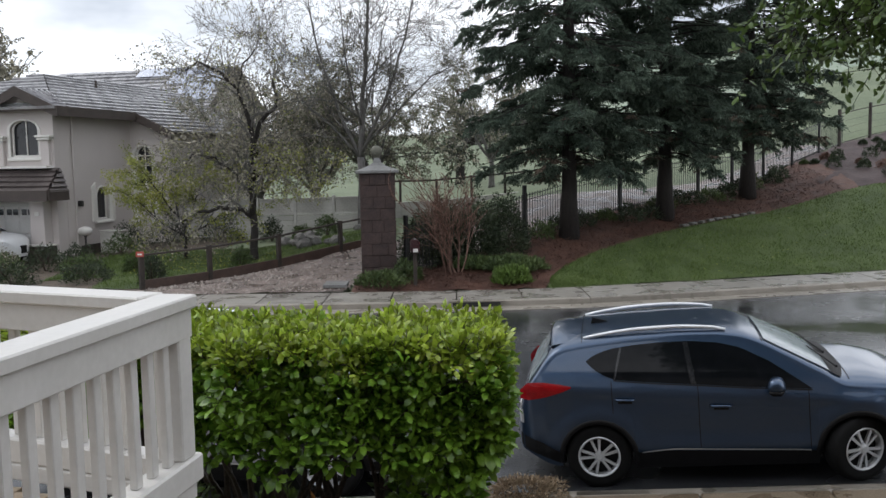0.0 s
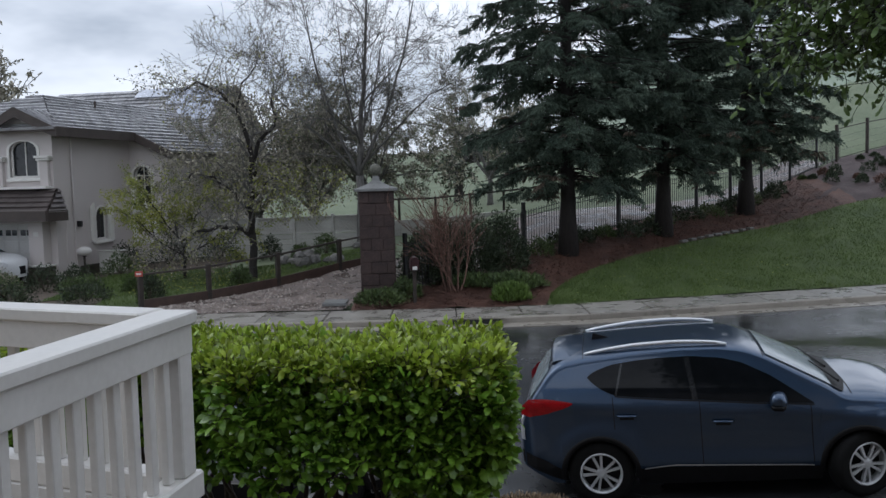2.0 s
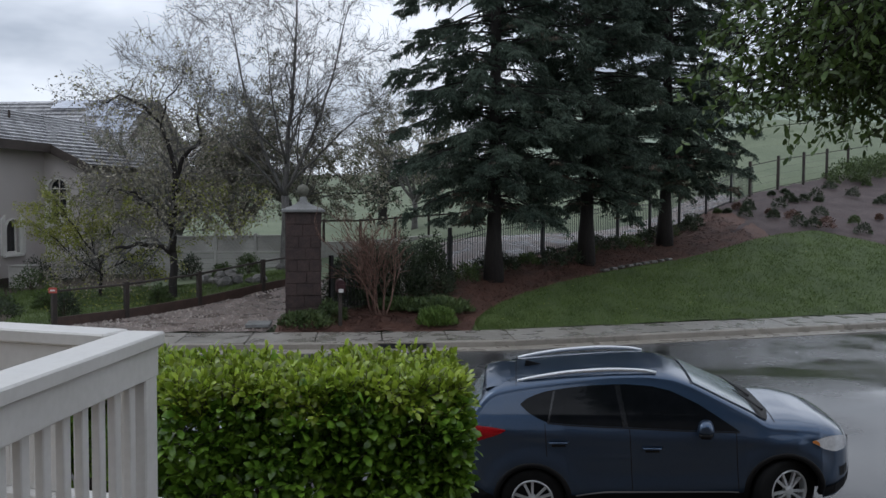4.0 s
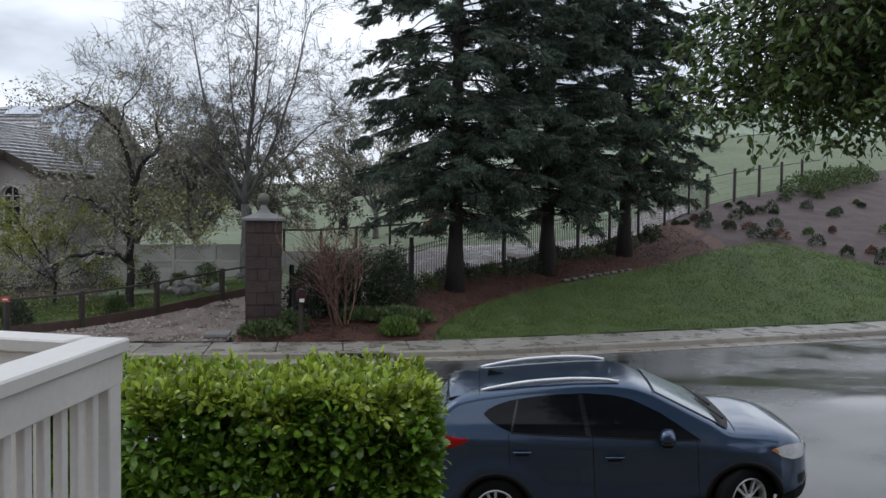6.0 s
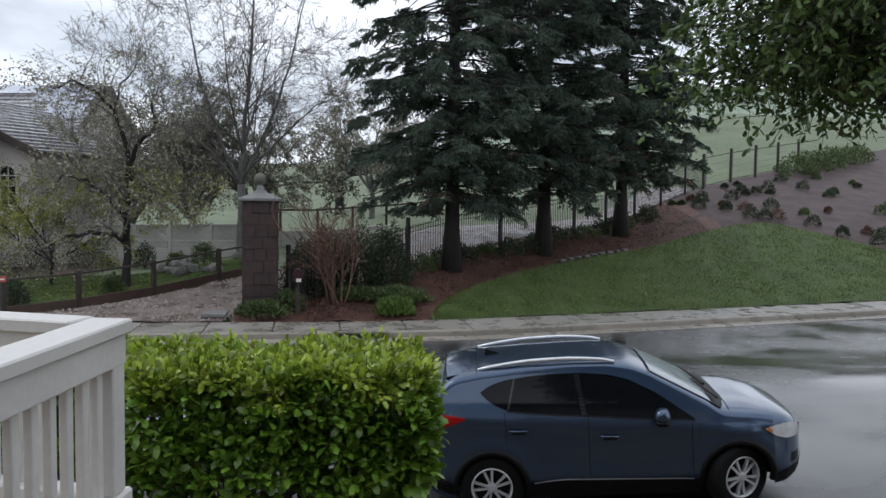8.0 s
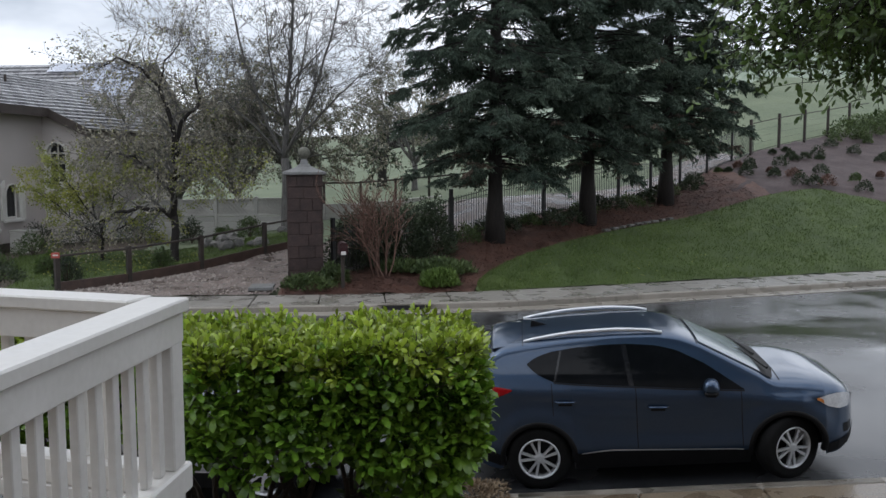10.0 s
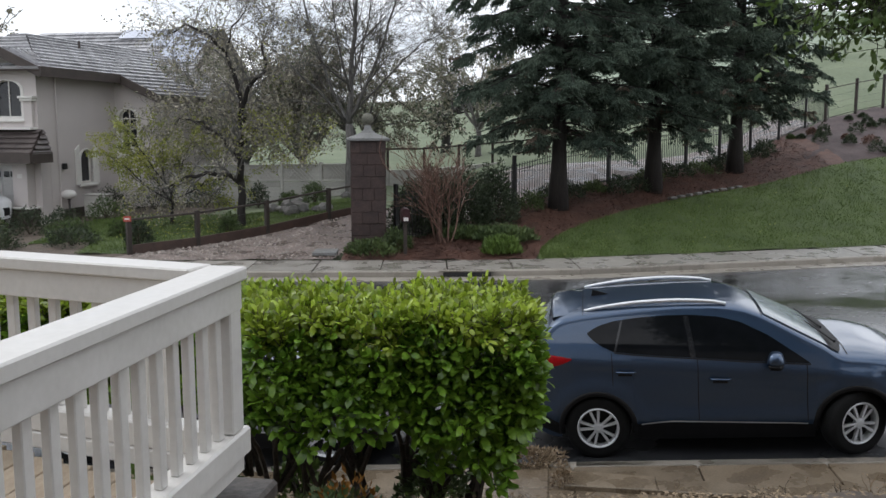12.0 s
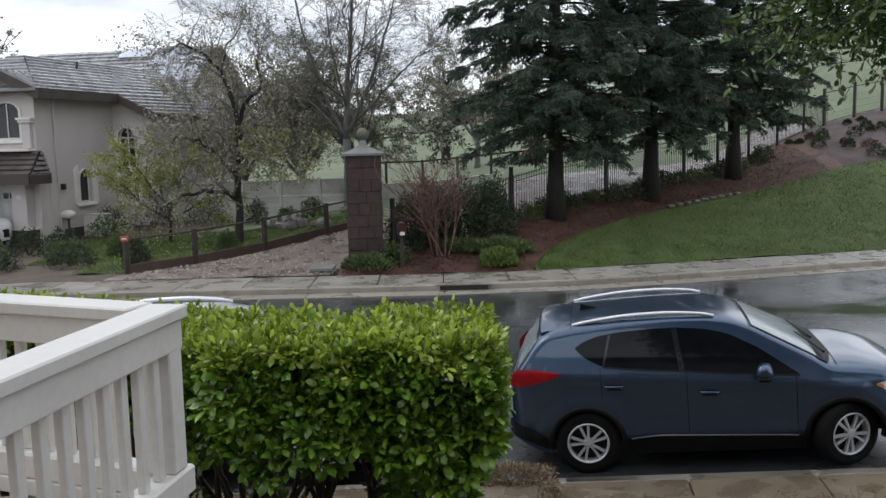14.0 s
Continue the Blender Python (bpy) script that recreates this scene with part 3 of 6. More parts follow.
LEAF_TOP = material("young_hedge_leaf", (0.17, 0.26, 0.025), (0.38, 0.47, 0.06), 5.0, 0.25, 0.0, 30, island=0.55, translucent=0.35)
hedge = thing("clipped_hedge", pose(-0.4, 4.7, 1.55), "dense clipped green hedge with glossy leaves, bare stems below", "hedge")
HEDGE_O = Vector((-0.4, 4.7, 1.55))
random.seed(301)
low, top, shoots, made = [], [], bmesh.new(), 0
while made < 4700:
    x = rnd(-3.9, 0.34)
    f = hedge_front(x)
    side = random.random()
    y = f + rnd(0.0, 0.80)
    zc = hedge_top(x, y)
    out = Vector((0, -0.9, 0.45))
    if side < 0.36:
        z, out = zc - abs(random.gauss(0, 0.04)), Vector((0, -0.15, 1))
    elif side < 0.80:
        z = zc - 0.95 * rnd(0, 1) ** 1.15
        y = f + abs(random.gauss(0, 0.07)) + 0.14 * ease(2.1, 1.65, z) + 0.16 * noise.noise((x * 3.2, 7, z * 3.2))
    elif side < 0.90:
        x, y, out = 0.34 - abs(random.gauss(0, 0.05)), hedge_front(0.3) + rnd(0, 0.75), Vector((0.8, -0.3, 0.45))
        zc = hedge_top(x, y)
        z = zc - 0.92 * rnd(0, 1) ** 1.2
    else:
        z = zc - 0.80 * rnd(0, 1)
    if z < 1.64:
        continue
    drop = 0.97 * ease(2.18, 1.86, z) if x < -0.22 else 0.88 * ease(2.06, 1.70, z)
    if z < 2.2 and random.random() < drop:
        continue
    if noise.noise((x * 3.6, y * 3.6, z * 3.6)) < -0.30 - 0.5 * ease(1.8, 2.35, z) + 0.34 * ease(1.95, 1.65, z) and side > 0.3:
        continue
    made += 1
    x -= 0.16 * ease(2.15, 1.65, z) * ease(0.0, 0.3, x)
    d = (out + rvec() * 0.75).normalized()
    ln = rnd(0.07, 0.16)
    root = Vector((x, y, z)) - HEDGE_O - d * ln * 0.4
    tube(shoots, [root, root + d * ln], [0.0035, 0.002], 3, False)
    young = z > zc - 0.05 - rnd(0, 0.12)
    turn = rnd(0, 6)
    a, b = d.orthogonal().normalized(), d.cross(d.orthogonal().normalized())
    for q in range(8):
        g = (q + 0.6) / 8
        turn += 2.4
        out_d = (a * math.cos(turn) + b * math.sin(turn)) * (1.0 - 0.55 * g) + d * (0.35 + 0.6 * g) + rvec() * 0.25
        up = (Vector((0, -0.35, 0.9)) + rvec() * 0.7).normalized()
        size = rnd(0.072, 0.112) * (0.74 if young else 1.0) * (1 - 0.3 * g)
        (top if young else low).append((root + d * ln * g, out_d.normalized(), up, size, size * rnd(0.40, 0.50)))
part("foliage", leaf_mesh("foliage", low, LEAF, "oval"), None, hedge)
part("young_foliage", leaf_mesh("young_foliage", top, LEAF_TOP, "oval"), None, hedge, "bright yellow-green young leaves on top")
tagged(part("shoot_tangle", shoots, TWIG, hedge), kind="stuff")
bm = bmesh.new()
for k in range(13):
    bx = -2.7 + 0.225 * k + rnd(-0.08, 0.08)
    by = hedge_front(bx) + rnd(0.28, 0.50) - 4.7
    for q in range(6):
        p = Vector((bx + 0.4 + rnd(-0.04, 0.04), by, -0.02))
        pts, rad = [p.copy()], [0.015]
        g = Vector((rnd(-0.6, 0.6), rnd(-0.35, 0.3), 1)).normalized()
        for step in range(13):
            g = (g + rvec() * 0.24 + Vector((0, 0, 0.12))).normalized()
            p = p + g * 0.085
            if p.z > 0.84 or p.x > 0.66 or p.y < hedge_front(p.x - 0.4) - 4.66:
                break
            pts.append(p.copy())
            rad.append(0.012 * (1 - step / 14) + 0.003)
            if step > 2 and random.random() < 0.55:
                e = p + (g + rvec() * 0.9).normalized() * 0.14
                e.x = min(e.x, 0.68)
                tube(bm, [p.copy(), e], [0.005, 0.003], 4)
        tube(bm, pts, rad, 5)
tagged(part("stem_tangle", bm, TWIG, hedge), kind="stuff")

# ---------------------------------------------------------------- gate pillar
pillar = thing("gate_pillar", pose(-1.72, 24.0, 0.2, rz=4), "tall reddish-brown split-block gate pillar with stone cap and ball", "pillar")
part("core", boxm(-0.428, 0.428, -0.428, 0.428, 0, 2.86), BLOCK, pillar)
part("plinth", boxm(-0.50, 0.50, -0.50, 0.50, -0.1, 0.10, 0.02), BLOCK, pillar)
for r in range(9):
    zz = 0.105 + r * 0.3065
    for s in range(4):
        cuts = [-0.455, rnd(-0.05, 0.1) if r % 2 else rnd(-0.3, -0.2), 0.455] if r % 2 else [-0.455, rnd(-0.2, -0.1), rnd(0.15, 0.25), 0.455]
        for a, b in zip(cuts, cuts[1:]):
            part("block", boxm(a + 0.001, b - 0.001, -0.435 - rnd(0, 0.035), -0.41, zz, zz + 0.303, 0.010), BLOCK, pillar, m=pose(0, 0, 0, rz=90 * s))
part("cap", boxm(-0.56, 0.56, -0.56, 0.56, 2.863, 2.94, 0.015), CAPSTONE, pillar)
bm = bmesh.new()
ring = [(0.53, 2.942), (0.38, 2.995), (0.22, 3.06), (0.11, 3.14), (0.075, 3.26)]
loops = [[bm.verts.new((sx * r, sy * r, z)) for sx, sy in ((-1, -1), (1, -1), (1, 1), (-1, 1))] for r, z in ring]
for a, b in zip(loops, loops[1:]):
    for i in range(4):
        bm.faces.new((a[i], a[(i + 1) % 4], b[(i + 1) % 4], b[i]))
bm.faces.new(loops[-1])
part("pyramid", bm, CAPSTONE, pillar)
bm = bmesh.new()
bmesh.ops.create_uvsphere(bm, u_segments=24, v_segments=16, radius=0.155, matrix=Matrix.Translation((0, 0, 3.43)))
revolve(bm, [(0.07, 3.255), (0.09, 3.275), (0.06, 3.30)], 16)
part("ball", bm, BALLSTONE, pillar, "mossy stone ball finial", smooth=True)

# mailbox in front of the bed
mail = thing("mailbox", pose(-0.72, 22.75, 0.2, rz=6), "dark red post-mounted mailbox with a white flag", "mailbox")
part("post", boxm(-0.045, 0.045, -0.045, 0.045, -0.1, 0.86, 0.006), DARKWOOD, mail)
part("bracket", boxm(-0.09, 0.09, -0.20, 0.20, 0.86, 0.90, 0.004), DARKWOOD, mail)
bm = bmesh.new()
prism(bm, [(-0.11, 0.905), (0.11, 0.905), (0.11, 1.10), (0.085, 1.17), (0.03, 1.205), (-0.03, 1.205), (-0.085, 1.17), (-0.11, 1.10)], -0.25, 0.25)
part("box", bm, MAILRED, mail)
part("door", boxm(-0.095, 0.095, -0.262, -0.252, 0.92, 1.10, 0.003), MAILRED, mail)
part("notice", boxm(-0.06, 0.06, -0.272, -0.263, 0.90, 0.985, 0.002), WHITE, mail, "small white notice")
part("flag", boxm(0.112, 0.118, -0.1, 0.04, 1.05, 1.12, 0.001), SIGNRED, mail)

# ---------------------------------------------------------------- cars
def lerp_table(table, x):
    if x <= table[0][0]:
        return table[0][1]
    for (a, p), (b, q) in zip(table, table[1:]):
        if x <= b:
            t = (x - a) / (b - a)
            return p + (q - p) * t
    return table[-1][1]


ROOF = [(-2.24, 0.60), (-2.21, 0.98), (-2.13, 1.16), (-2.02, 1.30), (-1.82, 1.555), (-1.70, 1.62), (-1.45, 1.655), (-0.9, 1.695), (-0.4, 1.705), (0.0, 1.69),
        (0.25, 1.65), (0.45, 1.57), (1.20, 1.16), (1.34, 1.14), (1.6, 1.115), (1.85, 1.06), (2.02, 0.985), (2.13, 0.90), (2.20, 0.79), (2.25, 0.58)]
PLAN = [(-2.24, 0.62), (-2.19, 0.75), (-2.08, 0.84), (-1.9, 0.885), (-1.6, 0.912), (-1.0, 0.92), (1.2, 0.92), (1.5, 0.912), (1.75, 0.872), (1.92, 0.795), (2.04, 0.68), (2.13, 0.52), (2.20, 0.34), (2.25, 0.18)]
ARCH = 0.405


def car_top(x):
    return sum(lerp_table(ROOF, x + o) for o in (-0.06, -0.03, 0, 0.03, 0.06)) / 5


def car_floor(x):
    z = 0.24 + 0.12 * ease(1.85, 2.25, x) + 0.20 * ease(-1.8, -2.24, x)
    for wx in (-1.35, 1.35):
        q = ARCH ** 2 - (x - wx) ** 2
        if q > 0:
            z = max(z, 0.36 + math.sqrt(q))
    return z


def car_side(x, z):
    """Half width of the body at a height: tucked sill, hollow door, shoulder line and leaning windows."""
    w = lerp_table(PLAN, x)
    shoulder = 1.07 - 0.075 * x
    w -= 0.030 * math.exp(-((z - 0.60 + 0.03 * x) / 0.13) ** 2) * ease(-1.0, -0.6, x) * ease(1.05, 0.7, x)
    w -= 0.42 * max(0, 0.44 - z) ** 1.1
    w += 0.016 * math.exp(-((z - shoulder + 0.07) / 0.05) ** 2) * ease(1.9, 1.2, x)
    for wx in (-1.35, 1.35):
        d = math.hypot(x - wx, z - 0.36)
        w += 0.024 * ease(0.62, 0.47, d) * ease(0.3, 0.45, z)
    w -= 0.05 * max(0, z - 0.86) * ease(1.0, 1.4, x)
    return w - 0.275 * max(0, (z - shoulder + 0.02) / 0.6) ** 1.12


def car_section(x):
    zt, zb = car_top(x), car_floor(x)
    r = 0.09 + 0.035 * ease(1.25, 1.15, zt)
    z1 = max(zt - r, zb + 0.02)
    pts = [(car_side(x, zb + (z1 - zb) * k / 22), zb + (z1 - zb) * k / 22) for k in range(23)]
    we = car_side(x, z1)
    for k in range(1, 13):
        a = math.pi / 2 * k / 12
        pts.append((we * max(0, math.cos(a)) ** 0.62, z1 + (zt - z1) * math.sin(a) ** 0.9))
    return pts


def side_panel(outline, off, y_sign, nx=22, nz=8, lean=0.0):
    """A panel that follows the body's side inside an outline: rows of x with lower and upper height."""
    bm = bmesh.new()
    x0, x1 = outline[0][0], outline[-1][0]
    cols = []
    for i in range(nx + 1):
        x = x0 + (x1 - x0) * i / nx
        lo = lerp_table([(p[0], p[1]) for p in outline], x)
        hi = max(lo + 0.003, lerp_table([(p[0], p[2]) for p in outline], x))
        zs = [lo + (hi - lo) * j / nz for j in range(nz + 1)]
        cols.append([bm.verts.new((x + lean * (z - lo), y_sign * (car_side(x + lean * (z - lo), z) + off), z)) for z in zs])
    for a, b in zip(cols, cols[1:]):
        for j in range(nz):
            f = (a[j], b[j], b[j + 1], a[j + 1])
            bm.faces.new(f if y_sign < 0 else f[::-1])
    return bm


def top_panel(xs, half, off):
    """A panel that follows the body's top between stations; half(x) is the share of the half width."""
    bm = bmesh.new()
    rows = []
    for x in xs:
        zt, e = car_top(x), 0.04
        sl = (car_top(x + e) - car_top(x - e)) / (2 * e)
        nrm = Vector((-sl, 0, 1)).normalized()
        r = 0.09 + 0.035 * ease(1.25, 1.15, zt)
        we = car_side(x, zt - r)
        row = []
        for j in range(25):
            u = (j / 12 - 1) * half(x)
            cosa = abs(u) ** (1 / 0.62)
            row.append(bm.verts.new(Vector((x, u * we, zt - r + r * max(0, 1 - cosa ** 2) ** 0.45)) + nrm * off))
        rows.append(row)
    for a, b in zip(rows, rows[1:]):
        for j in range(24):
            bm.faces.new((a[j], b[j], b[j + 1], a[j + 1]))
    return bm


def wheel_meshes():
    bm = bmesh.new()
    prof = [(0.225, -0.10), (0.30, -0.112), (0.345, -0.098), (0.358, -0.06), (0.36, 0), (0.358, 0.06), (0.345, 0.098), (0.30, 0.112), (0.225, 0.10)]
    revolve(bm, prof, 40, pose(0, 0, 0, 90))
    bmesh.ops.delete(bm, geom=[f for f in bm.faces if len(f.verts) > 10], context="FACES_ONLY")
    tyre = finish("tyre", bm, RUBBER, True)
    bm = bmesh.new()
    rings = [[bm.verts.new((r * math.cos(2 * math.pi * j / 40), y, r * math.sin(2 * math.pi * j / 40))) for j in range(40)] for r, y in ((0.232, -0.108), (0.222, -0.116), (0.208, -0.104), (0.204, 0.05))]
    for a, b in zip(rings, rings[1:]):
        for j in range(40):
            bm.faces.new((a[j], a[(j + 1) % 40], b[(j + 1) % 40], b[j]))
    for k in range(10):
        a = 2 * math.pi * k / 10 + (0.09 if k % 2 else -0.09)
        m = Matrix.Rotation(a, 4, "Y")
        vs = [bm.verts.new(m @ Vector(p)) for p in ((0.04, -0.100, -0.012), (0.21, -0.092, -0.016), (0.21, -0.092, 0.016), (0.04, -0.100, 0.012),
                                                    (0.04, -0.06, -0.008), (0.21, -0.06, -0.011), (0.21, -0.06, 0.011), (0.04, -0.06, 0.008))]
        for f in ((0, 1, 2, 3), (7, 6, 5, 4), (0, 4, 5, 1), (3, 2, 6, 7), (1, 5, 6, 2), (0, 3, 7, 4)):
            bm.faces.new([vs[i] for i in f])
    revolve(bm, [(0.055, 0.055), (0.055, 0.098), (0.03, 0.108)], 20, pose(0, 0, 0, 90))
    bmesh.ops.recalc_face_normals(bm, faces=bm.faces)
    rim = finish("rim", bm, ALLOY)
    disc = finish("brake_disc", revolve(bmesh.new(), [(0.205, -0.04), (0.205, 0.02)], 30, pose(0, 0, 0, 90)), PLASTIC)
    return tyre, rim, disc


WHEEL = wheel_meshes()
xs_body = sorted(set([round(-2.24 + 4.49 * i / 130, 4) for i in range(131)] + [round(w + 0.405 * math.cos(a), 4) for w in (-1.35, 1.35) for a in [math.pi * k / 18 for k in range(19)]]))


def car(m, paint, label, rails=True, steer=25):
    c = thing("car", m, label, "car", "parked cars")
    bm = bmesh.new()
    rows = []
    for x in xs_body:
        s = car_section(x)
        full = [(x, -y, z) for y, z in s] + [(x, y, z) for y, z in s[-2::-1]]
        rows.append([bm.verts.new(p) for p in full])
    for a, b in zip(rows, rows[1:]):
        for j in range(len(a) - 1):
            bm.faces.new((a[j], b[j], b[j + 1], a[j + 1]))
    bm.faces.new(rows[0])
    bm.faces.new(rows[-1][::-1])
    bmesh.ops.recalc_face_normals(bm, faces=bm.faces)
    body = part("body", bm, paint, c, smooth=True)
    bm = bmesh.new()
    for a, b, z, w in ((-2.05, -1.77, 0.30, 0.70), (-0.93, 0.93, 0.20, 0.78), (1.77, 1.98, 0.28, 0.62)):
        box(bm, a, b, -w, w, z, 0.7, 0.02)
    box(bm, -1.9, 1.9, -0.62, 0.62, 0.30, 0.85)
    part("underbody", bm, PLASTIC, c)
    glass_rows = [(-1.42, 1.415, 1.425), (-1.37, 1.36, 1.46), (-1.28, 1.29, 1.50), (-1.14, 1.225, 1.535), (-0.9, 1.195, 1.56), (-0.6, 1.165, 1.572), (-0.3, 1.14, 1.568), (0.0, 1.112, 1.535), (0.22, 1.09, 1.475), (0.5, 1.07, 1.33), (0.70, 1.055, 1.19), (0.90, 1.04, 1.045)]
    for sgn in (-1, 1):
        part("side_window", side_panel(glass_rows, 0.006, sgn, 40, 8), TINT, c, smooth=True)
        strip = [(x, lo - 0.014, lo - 0.002) for x, lo, hi in glass_rows[3:]]
        part("window_trim", side_panel(strip, 0.010, sgn, 30, 2), PLASTIC, c, "dark seal under the windows")
        for xp, w, lean in ((-1.13, 0.012, 0.28), (-0.30, 0.028, -0.12)):
            lo, hi = lerp_table([(p[0], p[1]) for p in glass_rows], xp), lerp_table([(p[0], p[2]) for p in glass_rows], xp + lean * 0.35)
            part("window_pillar", side_panel([(xp - w, lo, hi - 0.008), (xp + w, lo, hi - 0.008)], 0.010, sgn, 3, 8, lean), GLOSSBLACK if w < 0.03 else TINT, c)
        for xp in (-0.26, 0.86):
            part("door_seam", side_panel([(xp - 0.004, 0.42, 1.12 if xp < 0 else 1.04), (xp + 0.004, 0.42, 1.12 if xp < 0 else 1.04)], 0.003, sgn, 1, 12), PLASTIC, c)
        part("door_seam", side_panel([(-1.17, 0.86, 1.21), (-1.162, 0.86, 1.21)], 0.003, sgn, 1, 8), PLASTIC, c)
        part("sill_cladding", side_panel([(-0.95, 0.20, 0.415), (-0.6, 0.20, 0.42), (0.95, 0.20, 0.37)], 0.010, sgn, 20, 6), PLASTIC, c)
        part("sill_trim", side_panel([(-0.88, 0.405, 0.418), (-0.55, 0.43, 0.444), (0.86, 0.375, 0.389)], 0.017, sgn, 20, 1), CHROME, c, "thin bright sill strip")
        part("bumper_cladding", side_panel([(-2.21, 0.47, 0.62), (-1.95, 0.36, 0.53), (-1.78, 0.28, 0.44)], 0.008, sgn, 8, 3), PLASTIC, c)
        for wx in (-1.35, 1.35):
            bm = bmesh.new()
            ring = []
            for k in range(25):
                a = math.pi * (-0.06 + 1.12 * k / 24)
                ring.append([bm.verts.new((wx + r * math.cos(a), sgn * (car_side(wx + r * math.cos(a), 0.36 + r * math.sin(a)) + o), 0.36 + r * math.sin(a))) for r, o in ((0.375, -0.07), (0.380, 0.006), (0.412, 0.012), (0.432, 0.010), (0.437, -0.004))])
            for p, q in zip(ring, ring[1:]):
                for j in range(4):
                    bm.faces.new((p[j], p[j + 1], q[j + 1], q[j]))
            bmesh.ops.recalc_face_normals(bm, faces=bm.faces)
            part("arch_cladding", bm, PLASTIC, c, smooth=True)
            w = new("wheel")
            w.parent = c
            w.matrix_basis = pose(wx, sgn * 0.80, 0.36, rz=(0 if sgn < 0 else 180) + (steer if wx > 0 else 0)) @ pose(0, 0, 0, 0, rnd(0, 70), 0)
            for nm, me in zip(("tyre", "rim", "brake_disc"), WHEEL):
                part(nm, me, None, w)
        for hx in (-1.03, -0.03):
            hz = 1.005 - 0.105 * (hx + 1.03)
            bm = bmesh.new()
            y0 = car_side(hx, hz)
            tube(bm, [Vector((hx - 0.11, sgn * (y0 + 0.004), hz + 0.006)), Vector((hx - 0.085, sgn * (y0 + 0.03), hz + 0.004)), Vector((hx + 0.085, sgn * (y0 + 0.03), hz - 0.004)), Vector((hx + 0.11, sgn * (y0 + 0.004), hz - 0.006))], [0.012, 0.014, 0.014, 0.012], 8)
            part("door_handle", bm, paint, c, smooth=True)
            part("handle_cup", side_panel([(hx - 0.075, hz - 0.045, hz + 0.012), (hx + 0.075, hz - 0.05, hz + 0.006)], 0.002, sgn, 6, 3), PLASTIC, c)
        bm = bmesh.new()
        bmesh.ops.create_uvsphere(bm, u_segments=20, v_segments=12, radius=1)
        for v in bm.verts:
            f = max(abs(v.co.x) ** 3 + abs(v.co.y) ** 3 + abs(v.co.z) ** 3, 1e-6) ** (-1 / 3)
            v.co = Vector((v.co.x * 0.085 * (1 - 0.25 * v.co.z), v.co.y * 0.115, v.co.z * 0.072)) * f
        mir = part("mirror", bm, paint, c, smooth=True, m=pose(0.53, sgn * 1.0, 1.13, rz=sgn * 14))
        part("mirror_base", boxm(-0.070, 0.075, -0.11, 0.09, -0.105, -0.035, 0.028), PLASTIC, mir)
        part("tail_lamp", side_panel([(-2.18, 1.03, 1.12), (-2.08, 1.02, 1.22), (-1.9, 1.055, 1.225), (-1.72, 1.11, 1.20), (-1.60, 1.16, 1.175)], 0.012, sgn, 12, 5), TAILRED, c, "red wraparound tail lamp", smooth=True)
        part("head_lamp", side_panel([(1.66, 0.885, 0.90), (1.78, 0.80, 0.925), (1.90, 0.755, 0.925), (2.02, 0.74, 0.90), (2.10, 0.745, 0.84)], 0.008, sgn, 12, 5), LAMPCLEAR, c, "clear swept-back headlamp", smooth=True)
        part("indicator", side_panel([(1.655, 0.882, 0.902), (1.70, 0.86, 0.905), (1.73, 0.84, 0.87)], 0.011, sgn, 4, 2), AMBER, c)
        part("fog_lamp", side_panel([(1.97, 0.46, 0.56), (2.1, 0.46, 0.55)], 0.006, sgn, 4, 3), PLASTIC, c)
        part("front_lip", side_panel([(1.78, 0.25, 0.38), (1.95, 0.28, 0.40), (2.10, 0.32, 0.42), (2.22, 0.36, 0.44)], 0.010, sgn, 10, 2), PLASTIC, c)
        part("reflector", side_panel([(-2.21, 0.74, 0.90), (-2.16, 0.74, 0.90)], 0.006, sgn, 2, 3), CHROME, c)
        if rails:
            bm = bmesh.new()
            pts = []
            for k in range(13):
                x = -1.44 + 1.53 * k / 12
                lift = 0.052 * math.sin(math.pi * (0.05 + 0.90 * k / 12)) ** 0.5 - 0.012
                pts.append(Vector((x, sgn * 0.61, car_top(x) - 0.03 + lift)))
            tube(bm, pts, [0.017 + 0.008 * math.sin(math.pi * k / 12) ** 0.5 for k in range(13)], 8)
            part("roof_rail", bm, CHROME, c, "silver roof rail", smooth=True)
    part("windscreen", top_panel(span(0.47, 1.10, 0.03), lambda x: 0.88, 0.012), SHIELD, c, "wet windscreen with the sky's sheen painted in as pale colour", smooth=True)
    part("rear_window", top_panel(span(-2.07, -1.84, 0.04), lambda x: 0.88, 0.006), SHIELD, c, smooth=True)
    part("cowl", top_panel(span(1.10, 1.27, 0.02), lambda x: 0.90 - 0.35 * ease(1.2, 1.3, x), 0.013), PLASTIC, c)
    part("bonnet_seam", top_panel([1.285, 1.295], lambda x: 0.9, 0.003), PLASTIC, c)
    part("roof_seam", top_panel([-1.46, -1.452], lambda x: 0.95, 0.002), PLASTIC, c)
    part("roof_seam", top_panel([0.445, 0.455], lambda x: 0.95, 0.002), PLASTIC, c)
    for s in (-0.35, 0.25):
        bm = bmesh.new()
        tube(bm, [Vector((1.20, s - 0.30, car_top(1.20) + 0.03)), Vector((1.12, s - 0.05, car_top(1.12) + 0.035)), Vector((1.02, s + 0.25, car_top(1.02) + 0.03))], [0.016, 0.013, 0.008], 5)
        part("wiper", bm, PLASTIC, c)
    bm = bmesh.new()
    rows = []
